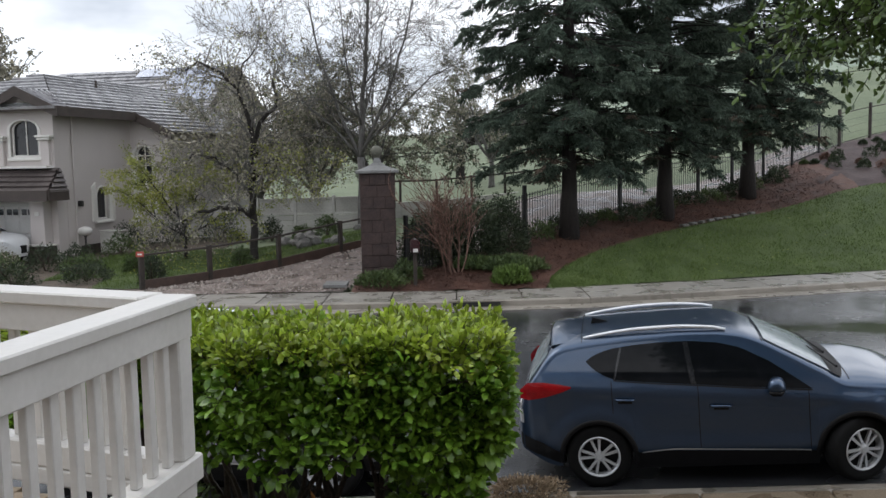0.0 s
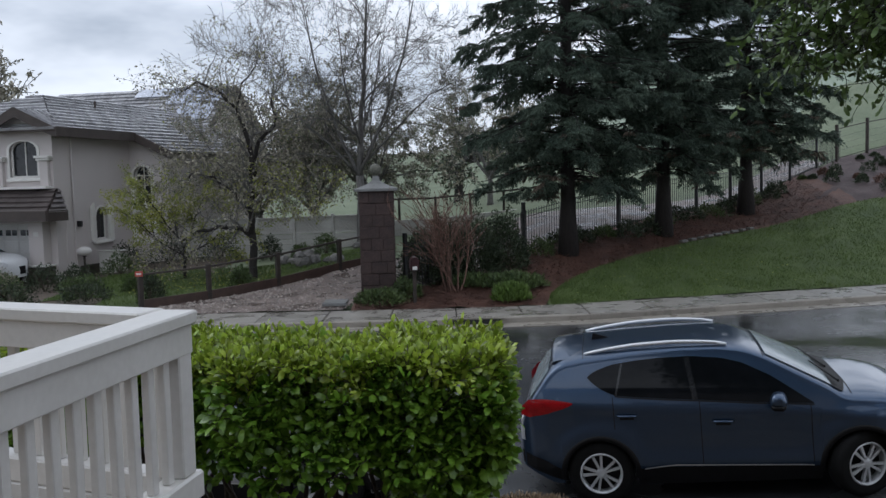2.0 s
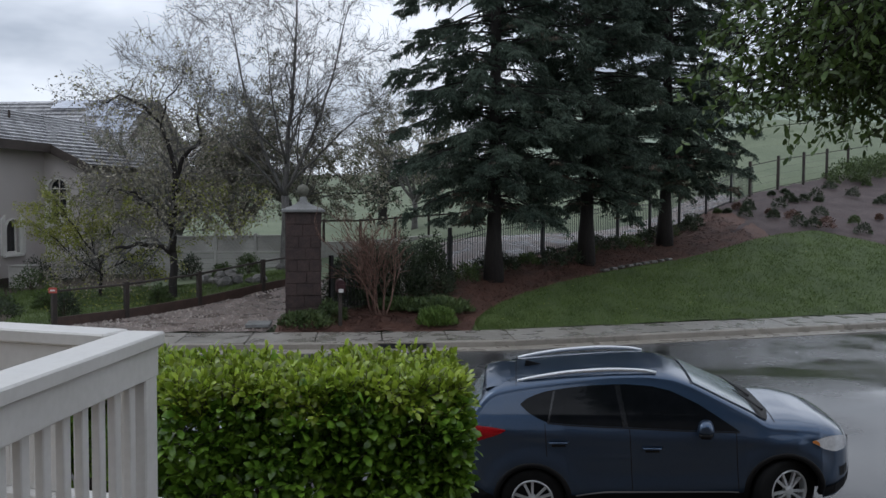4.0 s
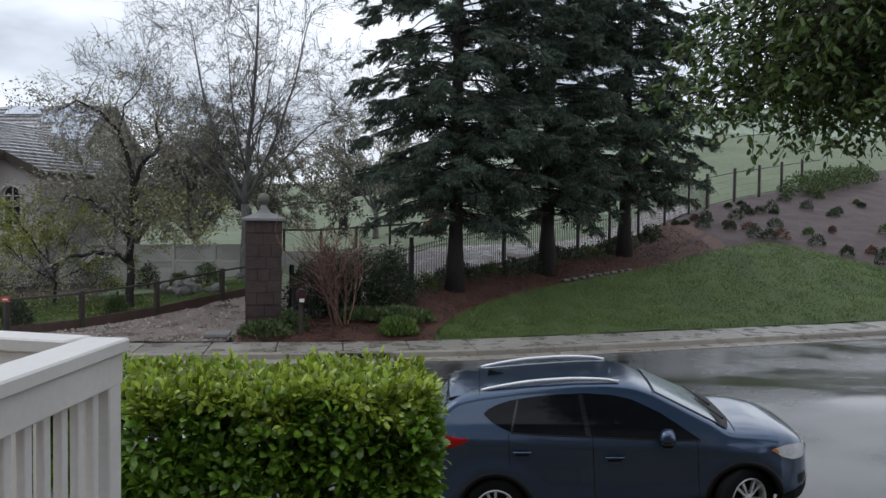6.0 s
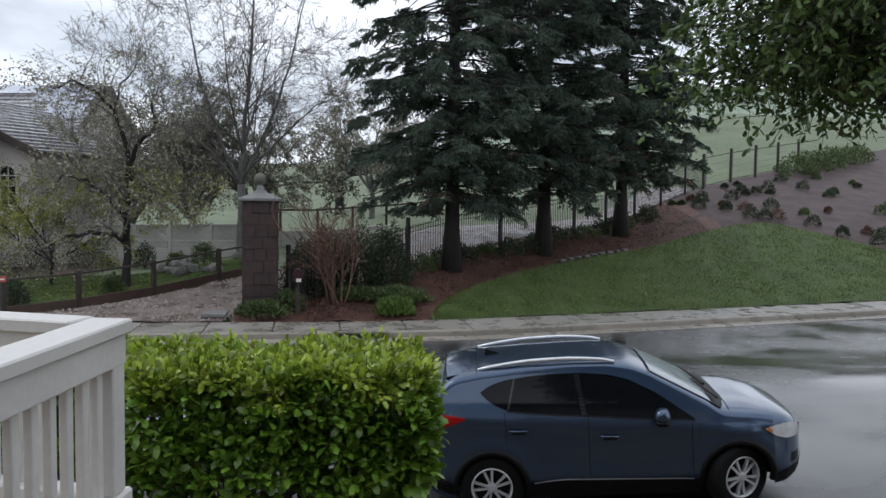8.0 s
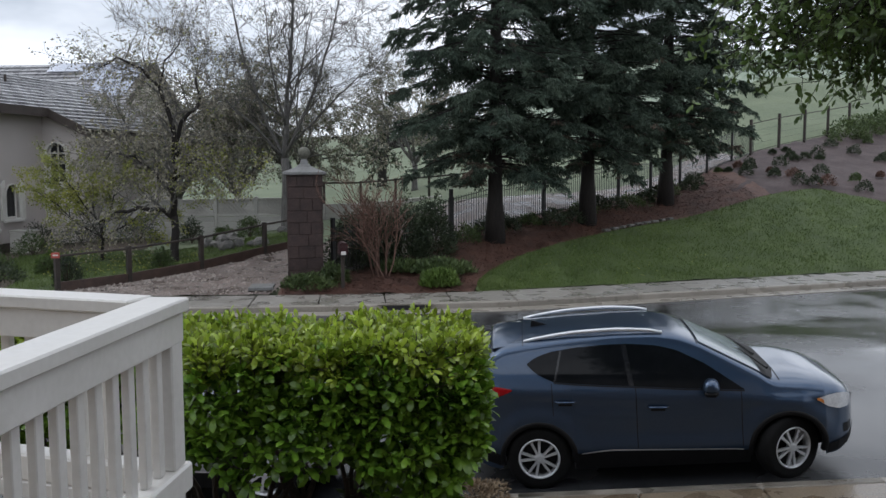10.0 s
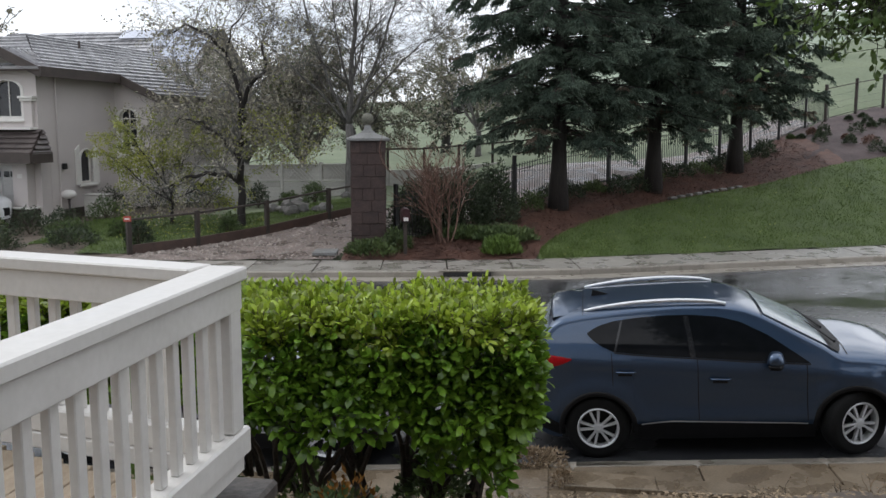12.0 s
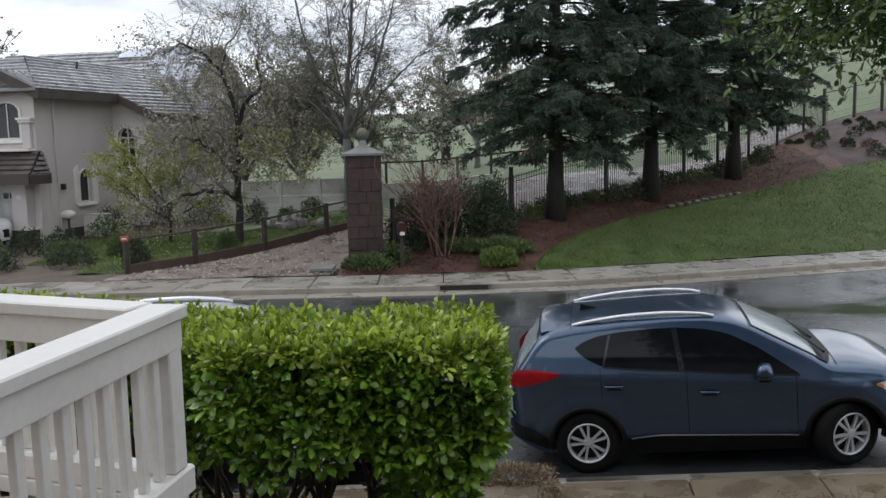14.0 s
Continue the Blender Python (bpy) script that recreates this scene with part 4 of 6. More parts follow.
    for x, zz, w in ((-1.44, 1.668, 0.60), (-1.60, 1.672, 0.63), (-1.76, 1.655, 0.64), (-1.80, 1.635, 0.635), (-1.79, 1.60, 0.62), (-1.66, 1.56, 0.60)):
        rows.append([bm.verts.new((x - 0.03 * (1 - (u / 5) ** 2), w * u / 5, zz - 0.07 * (abs(u) / 5) ** 3)) for u in range(-5, 6)])
    for a, b in zip(rows, rows[1:]):
        for j in range(10):
            bm.faces.new((a[j], b[j], b[j + 1], a[j + 1]))
    bmesh.ops.recalc_face_normals(bm, faces=bm.faces)
    part("spoiler", bm, paint, c, "roof spoiler above the rear window", smooth=True)
    bm = bmesh.new()
    prism(bm, [(-1.36, 1.655), (-1.16, 1.675), (-1.20, 1.69), (-1.34, 1.735)], -0.012, 0.012)
    part("antenna", bm, PLASTIC, c)
    part("grille", boxm(2.19, 2.262, -0.16, 0.16, 0.46, 0.72, 0.012), PLASTIC, c)
    part("number_plate", boxm(-2.26, -2.242, -0.17, 0.17, 0.66, 0.79, 0.003), WHITE, c)
    return c


car(Matrix.Translation((3.25, 10.48, -0.131)) @ pose(0, 0, 0, rz=-10.1) @ pose(0, 0, 0, 0, -4.15, 0) @ pose(0, 0, 0, 2.5), CARBLUE, "rain-wet dark blue sport utility vehicle parked at the kerb")
car(Matrix.Translation((-2.35, 11.15, road_height(-2.35, 11.15))) @ pose(-0.3, 0, 0, rz=-9) @ pose(0, 0, 0, 1.5, -2.5, 0) @ Matrix.Diagonal((1.14, 1.06, 1.14, 1)), CARSILVER, "tall silver car parked behind the hedge, only its roof showing", rails=True, steer=0)
car(pose(-16.1, 29.9, lie(-16.1, 29.9) + 0.02, rz=-6), CARWHITE, "white car parked on the drive before the garage", rails=False, steer=0)

# ---------------------------------------------------------------- house, in its own axes: x along the front, y into the depth
HZ = 0.0
house = thing("house", Matrix.Translation((-13.25, 31.0, HZ)) @ pose(0, 0, 0, rz=-13), "two-storey taupe stucco house with a wet tile roof", "house")


def wall(outline, m, holes=(), thick=0.25, name="wall"):
    """A wall with an outline in x and z, with openings cut through it. Local y goes inward."""
    bm = bmesh.new()
    vs = [bm.verts.new((x, 0, z)) for x, z in outline]
    edges = [bm.edges.new((vs[i], vs[(i + 1) % len(vs)])) for i in range(len(vs))]
    for h in holes:
        hv = [bm.verts.new((x, 0, z)) for x, z in h]
        edges += [bm.edges.new((hv[i], hv[(i + 1) % len(hv)])) for i in range(len(hv))]
    bmesh.ops.triangle_fill(bm, use_beauty=True, edges=edges, normal=(0, -1, 0))
    r = bmesh.ops.extrude_face_region(bm, geom=list(bm.faces))
    bmesh.ops.translate(bm, vec=(0, thick, 0), verts=[g for g in r["geom"] if isinstance(g, bmesh.types.BMVert)])
    bmesh.ops.recalc_face_normals(bm, faces=bm.faces)
    return part(name, bm, STUCCO, house, m=m)


def arch(x0, x1, z0, z1, n=10, rise=None):
    """A round-headed outline."""
    r = (x1 - x0) / 2
    rise = r if rise is None else rise
    c = (x0 + x1) / 2
    return [(x0, z0), (x1, z0)] + [(c + r * math.cos(math.pi * k / n), z1 - rise + rise * math.sin(math.pi * k / n)) for k in range(n + 1)]


def band(outline, grow, y0, y1):
    """A frame that follows an outline, grown outward."""
    bm = bmesh.new()
    cx = sum(p[0] for p in outline) / len(outline)
    cz = sum(p[1] for p in outline) / len(outline)
    hw = max(p[0] for p in outline) - cx
    hh = max(abs(p[1] - cz) for p in outline)
    o = [(cx + (x - cx) * (1 + grow / hw), cz + (z - cz) * (1 + grow / hh)) for x, z in outline]
    loops = [[bm.verts.new((x, y, z)) for x, z in pts] for pts, y in ((outline, y0), (outline, y1), (o, y1), (o, y0))]
    k = len(outline)
    for a, b in zip(loops, loops[1:] + loops[:1]):
        for i in range(k):
            bm.faces.new((a[i], a[(i + 1) % k], b[(i + 1) % k], b[i]))
    bmesh.ops.recalc_face_normals(bm, faces=bm.faces)
    return bm


def house_window(m, outline, surround=0.12, bars=(1, 2), depth=0.12):
    w = new("window")
    w.parent = house
    w.matrix_basis = m
    bm = bmesh.new()
    bm.faces.new([bm.verts.new((x, depth + 0.02, z)) for x, z in outline])
    part("pane", bm, DARKGLASS, w)
    part("frame", band([(x * 1.0, z) for x, z in outline], -0.05, depth - 0.03, depth + 0.015), TRIM, w)
    if surround:
        part("surround", band(outline, surround, -0.05, 0.06), TRIM, w, "cream moulded window surround")
    x0, x1 = min(p[0] for p in outline), max(p[0] for p in outline)
    z0, z1 = min(p[1] for p in outline), max(p[1] for p in outline)
    for k in range(1, bars[0] + 1):
        x = x0 + (x1 - x0) * k / (bars[0] + 1)
        part("glazing_bar", boxm(x - 0.018, x + 0.018, depth - 0.015, depth + 0.012, z0, z1 - 0.02), TRIM, w)
    for k in range(1, bars[1] + 1):
        z = z0 + (z1 - z0) * k / (bars[1] + 1)
        part("glazing_bar", boxm(x0, x1, depth - 0.012, depth + 0.010, z - 0.018, z + 0.018), TRIM, w)
    return w


SIDE = pose(0, 0, 0, rz=90)
# walls: front, side, wing front
w_front = arch(-1.68, -0.58, 3.74, 4.98, rise=0.32)
gar = [(-5.8, -0.05), (-0.95, -0.05), (-0.95, 2.12), (-5.8, 2.12)]
wall([(-9, -0.5), (-0.001, -0.5), (-0.001, 5.4), (0.05 - 0.06, 5.42), (-1.12, 5.95), (-2.3, 5.42), (-9, 5.42)], pose(0, 0, 0), [w_front, gar])
w_side = arch(2.22, 2.98, 1.42, 2.62)
wall([(0.251, -0.5), (4.88, -0.5), (4.88, 5.45), (0.251, 5.45)], SIDE, [w_side])
w_wing = arch(0.18, 0.92, 2.62, 4.12)
wall([(0.0, -0.5), (1.65, -0.5), (1.65, 4.75), (0.0, 5.5)], pose(0, 4.63, 0), [w_wing])
wall([(4.88, -0.5), (13, -0.5), (13, 4.75), (4.88, 4.75)], pose(1.65, 0, 0) @ SIDE)
wall([(-12, 0), (-1.6, 0), (-1.6, 6.1), (-12, 6.1)], pose(0, 14.0, 0))
vent = arch(16.95, 17.5, 6.35, 7.1)
wall([(14.251, 0), (20.4, 0), (20.4, 6.1), (17.2, 8.38), (14.251, 6.28)], pose(-1.6, 0, 0) @ SIDE, [vent])
house_window(pose(0, 0, 0), w_front, 0.10, (1, 0))
house_window(SIDE, w_side, 0.10, (0, 0))
house_window(pose(0, 4.63, 0), w_wing, 0.13, (1, 3))
house_window(pose(-1.6, 0, 0) @ SIDE, vent, 0.09, (0, 3))
part("panel", band([(0.2, 1.25), (0.9, 1.25), (0.9, 2.35), (0.2, 2.35)], 0.13, 4.59, 4.66), TRIM, house)
for a, b in ((1.90, 2.13), (3.07, 3.30)):
    bm = bmesh.new()
    prism(bm, [(a, 1.36), (b, 1.36), (b, 2.62 if a > 2.5 else 2.78), (a, 2.78 if a > 2.5 else 2.62)] if a < 2.5 else [(a, 1.36), (b, 1.36), (b, 2.62), (a, 2.78)], -0.07, -0.012)
    part("shutter", bm, TRIM, house, "cream louvred shutter", m=SIDE)
    for k in range(11):
        part("shutter_slat", boxm(a + 0.03, b - 0.03, -0.085, -0.071, 1.46 + k * 0.098, 1.52 + k * 0.098, 0.003), TRIM, house, m=SIDE)
part("sill", boxm(2.05, 3.15, -0.12, 0.0, 1.28, 1.37, 0.01), TRIM, house, m=SIDE)
part("sill", boxm(-1.80, -0.46, -0.10, 0.0, 3.60, 3.69, 0.01), TRIM, house)
for x in (-2.06, -0.26):
    part("bracket_column", boxm(x - 0.16, x + 0.16, -0.16, 0.0, 3.42, 4.28, 0.01), STUCCO, house)
    part("capital", boxm(x - 0.24, x + 0.24, -0.24, 0.0, 4.285, 4.37, 0.012), TRIM, house)
    part("capital", boxm(x - 0.29, x + 0.29, -0.28, 0.0, 4.374, 4.45, 0.012), TRIM, house)
part("ledge", boxm(-2.6, -0.02, -0.42, 0.0, 3.33, 3.41, 0.01), TRIM, house)
part("base_course", boxm(1.2, 4.63, -0.02, 0.02, -0.4, 0.55), FASCIA, house, m=SIDE)
part("downpipe", tube(bmesh.new(), [Vector((0.05, 0.95, 5.3)), Vector((0.05, 0.95, 0.1))], [0.035, 0.035], 8), STUCCO, house)
# garage door, column, wall lamp, meter, side door
gd = part("garage_door", boxm(-5.8, -0.96, 0.14, 0.18, 0.0, 2.11), DOORWHITE, house, "white panelled garage door with small arched lights")
for r in range(4):
    for k in range(8):
        x = -5.72 + k * 0.595
        part("door_panel", boxm(x, x + 0.52, 0.115, 0.139, 0.06 + r * 0.51, 0.50 + r * 0.51, 0.012), DOORWHITE, gd)
        if r == 3:
            for q in (0.03, 0.28):
                part("door_light", boxm(x + q, x + q + 0.21, 0.106, 0.114, 1.72, 1.92, 0.003), DARKGLASS, gd)
part("column", boxm(-0.80, -0.24, -0.42, -0.001, -0.2, 2.2, 0.01), STUCCO, house)
part("capital", boxm(-0.90, -0.14, -0.50, 0.0, 2.2, 2.30, 0.012), TRIM, house)
part("plinth", boxm(-0.92, -0.12, -0.55, 0.0, -0.3, 0.68, 0.015), BLOCK, house, "dark brick plinth of the garage column")
part("plinth_cap", boxm(-0.98, -0.06, -0.60, 0.0, 0.682, 0.74, 0.012), TRIM, house)
part("number_sign", boxm(-0.60, -0.42, -0.44, -0.422, 1.72, 1.86, 0.003), WHITE, house)
part("side_door", boxm(0.52, 1.0, -0.02, 0.03, 0.1, 2.15, 0.008), STUCCO, house, m=SIDE)
lamp = part("wall_lamp", boxm(1.12, 1.26, -0.16, -0.001, 1.95, 2.16, 0.02), IRON, house, m=SIDE)

# roofs: planes with rows of tiles, each row proud of the one below
def roof_plane(parent, a, b, c, d, rows, mat, thick=0.05, step=0.085):
    """Tile rows between the eave a-b and the ridge d-c."""
    a, b, c, d = (Vector(p) for p in (a, b, c, d))
    nrm = (b - a).cross(d - a)
    nrm = nrm.normalized() if nrm.length > 1e-6 else (b - a).cross(c - a).normalized()
    if nrm.z < 0:
        nrm = -nrm
    base = bmesh.new()
    lo = [base.verts.new(p - nrm * 0.06) for p in (a, b, c, d)]
    hi = [base.verts.new(p - nrm * 0.002) for p in (a, b, c, d)]
    base.faces.new(lo)
    base.faces.new(hi[::-1])
    for i in range(4):
        base.faces.new((lo[i], lo[(i + 1) % 4], hi[(i + 1) % 4], hi[i]))
    bmesh.ops.remove_doubles(base, verts=base.verts, dist=1e-4)
    bmesh.ops.recalc_face_normals(base, faces=base.faces)
    plane = part("roof", base, FASCIA, parent)
    for r in range(rows):
        t0, t1 = r / rows, min(1, (r + 1.12) / rows)
        p, q = a.lerp(d, t0), b.lerp(c, t0)
        s, t = a.lerp(d, t1), b.lerp(c, t1)
        n = max(1, round((q - p).length / 0.33))
        bm = bmesh.new()
        for k in range(n):
            g = 0.004 / max(0.05, (q - p).length)
            u0, u1 = k / n + g, (k + 1) / n - g
            low0, low1, up0, up1 = p.lerp(q, u0), p.lerp(q, u1), s.lerp(t, u0), s.lerp(t, u1)
            w = rnd(0, 0.006)
            v = [bm.verts.new(x) for x in (low0, low1, low1 + nrm * (step + w), low0 + nrm * (step + w), up1 + nrm * (0.006 + w), up0 + nrm * (0.006 + w))]
            bm.faces.new((v[0], v[1], v[2], v[3]))
            bm.faces.new((v[3], v[2], v[4], v[5]))
        tagged(part("tile_course", bm, mat, plane), kind="stuff")
    return plane


PEAK = (-3.4, 4.2, 7.0)
roof_plane(house, (0.45, -0.45, 5.32), (0.45, 4.35, 5.32), (-3.4, 12.0, 7.05), PEAK, 11, ROOFTILE)
roof_plane(house, (-7.2, -0.45, 5.32), (0.45, -0.45, 5.32), PEAK, (-3.5, 4.2, 7.0), 11, ROOFTILE)
roof_plane(house, (1.95, 4.35, 4.60), (1.95, 13.9, 4.60), (0.0, 13.9, 5.50), (0.40, 4.35, 5.33), 5, ROOFTILE)
roof_plane(house, (0.40, 4.36, 5.335), (0.0, 13.9, 5.50), (-3.4, 13.9, 7.05), (-3.4, 10.0, 7.04), 10, ROOFTILE)
roof_plane(house, (-1.12, -0.34, 6.03), (0.42, -0.34, 5.30), (0.42, 0.4, 5.34), (-1.12, 1.5, 6.03), 6, ROOFTILE)
roof_plane(house, (-2.7, -0.34, 5.30), (-1.12, -0.34, 6.03), (-1.12, 1.5, 6.03), (-2.7, 0.4, 5.34), 6, ROOFTILE)
roof_plane(house, (-12, 13.65, 5.95), (-1.45, 13.65, 5.95), (-1.45, 17.2, 8.46), (-12, 17.2, 8.46), 12, ROOFTILE)
roof_plane(house, (-1.45, 20.7, 5.95), (-12, 20.7, 5.95), (-12, 17.2, 8.46), (-1.45, 17.2, 8.46), 8, ROOFTILE)
roof_plane(house, (-6.4, -1.05, 2.52), (0.42, -1.05, 2.52), (0.15, -0.02, 3.34), (-6.4, -0.02, 3.34), 5, SKIRTTILE)
roof_plane(house, (0.42, -1.05, 2.52), (0.42, 0.02, 2.52), (0.15, 0.02, 3.34), (0.15, -0.02, 3.34), 5, SKIRTTILE)


def board(name, a, b, h, t):
    """A fascia board between two points, hanging down by h."""
    a, b, h = Vector(a) + Vector((0, 0, 0.06)), Vector(b) + Vector((0, 0, 0.06)), h + 0.14
    d = (b - a).normalized()
    s = Vector((d.y, -d.x, 0)).normalized() * t
    bm = bmesh.new()
    vs = [bm.verts.new(p) for p in (a, b, b - Vector((0, 0, h)), a - Vector((0, 0, h)), a + s, b + s, b + s - Vector((0, 0, h)), a + s - Vector((0, 0, h)))]
    for f in ((0, 1, 2, 3), (7, 6, 5, 4), (0, 4, 5, 1), (3, 2, 6, 7), (1, 5, 6, 2), (0, 3, 7, 4)):
        bm.faces.new([vs[i] for i in f])
    bmesh.ops.recalc_face_normals(bm, faces=bm.faces)
    part(name, bm, FASCIA, house)


board("fascia", (0.47, -0.45, 5.35), (0.47, 4.35, 5.35), 0.2, 0.05)
board("fascia", (-1.12, -0.36, 6.05), (0.45, -0.36, 5.32), 0.2, 0.05)
board("fascia", (-2.72, -0.36, 5.32), (-1.12, -0.36, 6.05), 0.2, 0.05)
board("fascia", (0.40, 4.33, 5.36), (1.97, 4.33, 4.62), 0.2, 0.05)
board("fascia", (-1.43, 13.65, 5.97), (-1.43, 17.2, 8.48), 0.24, 0.05)
board("fascia", (-1.43, 17.2, 8.48), (-1.43, 20.7, 5.97), 0.24, 0.05)
board("fascia", (-12, 13.63, 5.97), (-1.43, 13.63, 5.97), 0.2, 0.05)
board("fascia", (-6.4, -1.07, 2.54), (0.44, -1.07, 2.54), 0.22, 0.05)
board("fascia", (0.44, -1.07, 2.54), (0.44, 0.0, 2.54), 0.22, 0.05)
part("vent_pipe", tube(bmesh.new(), [Vector((-2.3, 6.0, 6.45)), Vector((-2.3, 6.0, 6.85))], [0.05, 0.05], 8), FASCIA, house)
# solar panels on the upper roof
sl = Vector((0, 3.55, 2.51)).normalized()
sn = Vector((0, -2.51, 3.55)).normalized()
for cx, t in [(-6.9 + 1.02 * k, 3.42) for k in range(5)] + [(-3.75, 2.62), (-2.72, 2.62)] + [(-3.75, 1.0), (-2.72, 1.0)] + [(-4.78, 2.62)]:
    o = Vector((cx, 13.65, 5.95)) + sl * t + sn * 0.11
    bm = bmesh.new()
    box(bm, 0.01, 0.99, 0, 1.58 if t < 3 else 0.82, -0.02, 0.02, 0.004)
    m = Matrix(((1, 0, 0, o.x), (0, sl.y, sn.y, o.y), (0, sl.z, sn.z, o.z), (0, 0, 0, 1)))
    part("solar_panel", bm, SOLAR, house, "glossy solar panel reflecting the sky", m=m)

# ---------------------------------------------------------------- trees
def conifer(x, y, h, r, seed=1, density=1.0, start=2.2, flat=0.24):
    """A tall conifer: trunk, tiers of limbs and fans of short needles that hang from them."""
    random.seed(seed)
    z0 = lie(x, y)
    t = thing("redwood_tree", pose(x, y, z0), "tall dark green redwood with drooping sprays", "tree", "conifers along the fence")
    bm = bmesh.new()
    pts = [Vector((0.05 * noise.noise((k, 3, seed)), 0.05 * noise.noise((k, seed, 0)), -0.2 + (h + 0.2) * k / 12)) for k in range(13)]
    tube(bm, pts, [0.235 * (1 - k / 12.6) + (0.10 if k == 0 else 0.0) for k in range(13)], 12)
    part("trunk", bm, BARK, t, "dark furrowed trunk", smooth=True)
    limbs, fans = bmesh.new(), []
    rs = np.random.RandomState(seed)
    z, turn = start, rnd(0, 6)
    while z < h - 0.5:
        high = z > 11.5
        for k in range(6):
            turn += 2.4 + rnd(-0.3, 0.3)
            a = turn
            lump = 0.98 + 0.30 * noise.noise((math.cos(a) * 1.3, math.sin(a) * 1.3, z * 0.55 + seed))
            reach = r * (1 - z / h) ** flat * lump * rnd(0.72, 1.10) * (0.72 + 0.28 * ease(start - 0.1, start + 2.2, z))
            p = Vector((0, 0, z + rnd(-0.14, 0.14)))
            d = Vector((math.cos(a), math.sin(a), rnd(0.12, 0.40)))
            line = [p.copy()]
            n = 10
            for s in range(n):
                d = (d + Vector((0, 0, -0.080 + 0.085 * (s > 6))) + rvec() * 0.07).normalized()
                p = p + d * reach / n
                line.append(p.copy())
            tube(limbs, line, [0.034 * (1 - s / (n + 1.5)) + 0.004 for s in range(n + 1)], 4, False)
            bare = 0.10 + 0.16 * ease(4.5, 8.5, z)
            for q in range(int((8 if high else 30) * density * (0.45 + 0.55 * reach / r))):
                f = bare + (1 - bare) * rnd(0, 1) ** 0.75
                j = min(n - 1, int(f * n))
                o = line[j].lerp(line[j + 1], f * n - j) + Vector((0, 0, rnd(-0.05, 0.03)))
                if noise.noise((o.x * 1.0 + seed, o.y * 1.0, o.z * 1.5)) < -0.40 + 0.22 * ease(3.5, 8.0, o.z):
                    continue
                ln = rnd(0.30, 0.62) * (1.1 - 0.45 * f)
                sd = random.choice((-1, 1))
                u, v, w = rnd(0.25, 0.9), sd * rnd(0.15, 1.0), rnd(-0.95, 0.25)
                dead = random.random() < 0.012 + 0.20 * ease(3.8, 2.2, o.z) * (noise.noise((o.x * 0.7 + x, o.y * 0.7, o.z * 0.7)) > 0.0)
                fans.append((o.x, o.y, o.z, math.cos(a) * u - math.sin(a) * v, math.sin(a) * u + math.cos(a) * v, w, dead, ln, high))
        z += rnd(0.26, 0.38) * (1.7 if high else 1.0)
    tagged(part("limb_tangle", limbs, BARK, t), kind="stuff")
    fn = np.array(fans, float)
    for nm, mat, row in (("crown", CONIFER, fn[fn[:, 6] < 0.5]), ("dead_spray", CONIFER_BROWN, fn[fn[:, 6] > 0.5])):
        near, c, bd, bl = row[:, 8] < 0.5, [], [], []
        for rows, per, size in ((row[near], 96, 1.05), (row[~near], 26, 2.0)):
            if not len(rows):
                continue
            m = len(rows) * per
            sd = rows[:, 3:6] / np.linalg.norm(rows[:, 3:6], axis=1, keepdims=True)
            sd, o, ln = np.repeat(sd, per, 0), np.repeat(rows[:, :3], per, 0), np.repeat(rows[:, 7], per)
            f = rs.uniform(0, 1, m) ** 0.8
            side = np.cross(sd, [0, 0, 1])
            wide = rs.normal(0, 1, m) * 0.125 * np.sqrt(f + 0.05)
            c.append(o + sd * (ln * f)[:, None] + side * wide[:, None] + np.stack([0 * f, 0 * f, -0.16 * f * f * ln - 0.9 * wide ** 2 - np.abs(rs.normal(0, 0.035, m))], 1))
            bd.append(sd * 0.8 + side * (np.sign(wide) * 0.6)[:, None] + units(rs, m) * 0.5 + [0, 0, -0.55])
            bl.append(rs.uniform(0.055, 0.115, m) * size)
        c, bd, bl = np.concatenate(c), np.concatenate(bd), np.concatenate(bl)
        part(nm, leaf_arrays(nm, c, bd, units(rs, len(c)), bl, bl * rs.uniform(0.26, 0.42, len(c)), mat, "blade"), None, t, "" if nm == "crown" else "brown dying sprays low in the crown")
    return t


def grow(bm, p, d, length, radius, level, spec, tips):
    """One limb and, from it, its branches."""
    n = 6 if level < 2 else 4
    sides = (10, 7, 5, 4, 3, 3, 3)[level]
    pts, rad = [p.copy()], [radius]
    for s in range(n):
        d = (d + rvec() * spec["wob"] * (1 + 0.25 * level) + Vector((0, 0, spec["up"][level]))).normalized()
        p = p + d * length / n
        pts.append(p.copy())
        rad.append(max(spec["thin"], radius * (1 - (s + 1) / n * spec["taper"])))
    tube(bm, pts, rad, sides, False)
    if level >= spec["levels"]:
        tips.append((pts[len(pts) // 2], pts[-1], d.copy()))
        return
    k = spec["fork"][level]
    for i in range(k):
        f = 1.0 if i == 0 else rnd(spec["low"][level], 1.0)
        j = min(n, max(1, round(f * n)))
        dj = (pts[j] - pts[j - 1]).normalized()
        side = dj.orthogonal().normalized()
        side.rotate(Matrix.Rotation(rnd(0, 2 * math.pi), 3, dj))
        ang = spec["angle"][level] * rnd(0.6, 1.25) * (0.5 if i == 0 else 1)
        nd = (dj * math.cos(ang) + side * math.sin(ang)).normalized()
        grow(bm, pts[j], nd, length * spec["shrink"] * rnd(0.75, 1.15), max(spec["thin"], rad[j] * (0.82 if i == 0 else 0.62)), level + 1, spec, tips)


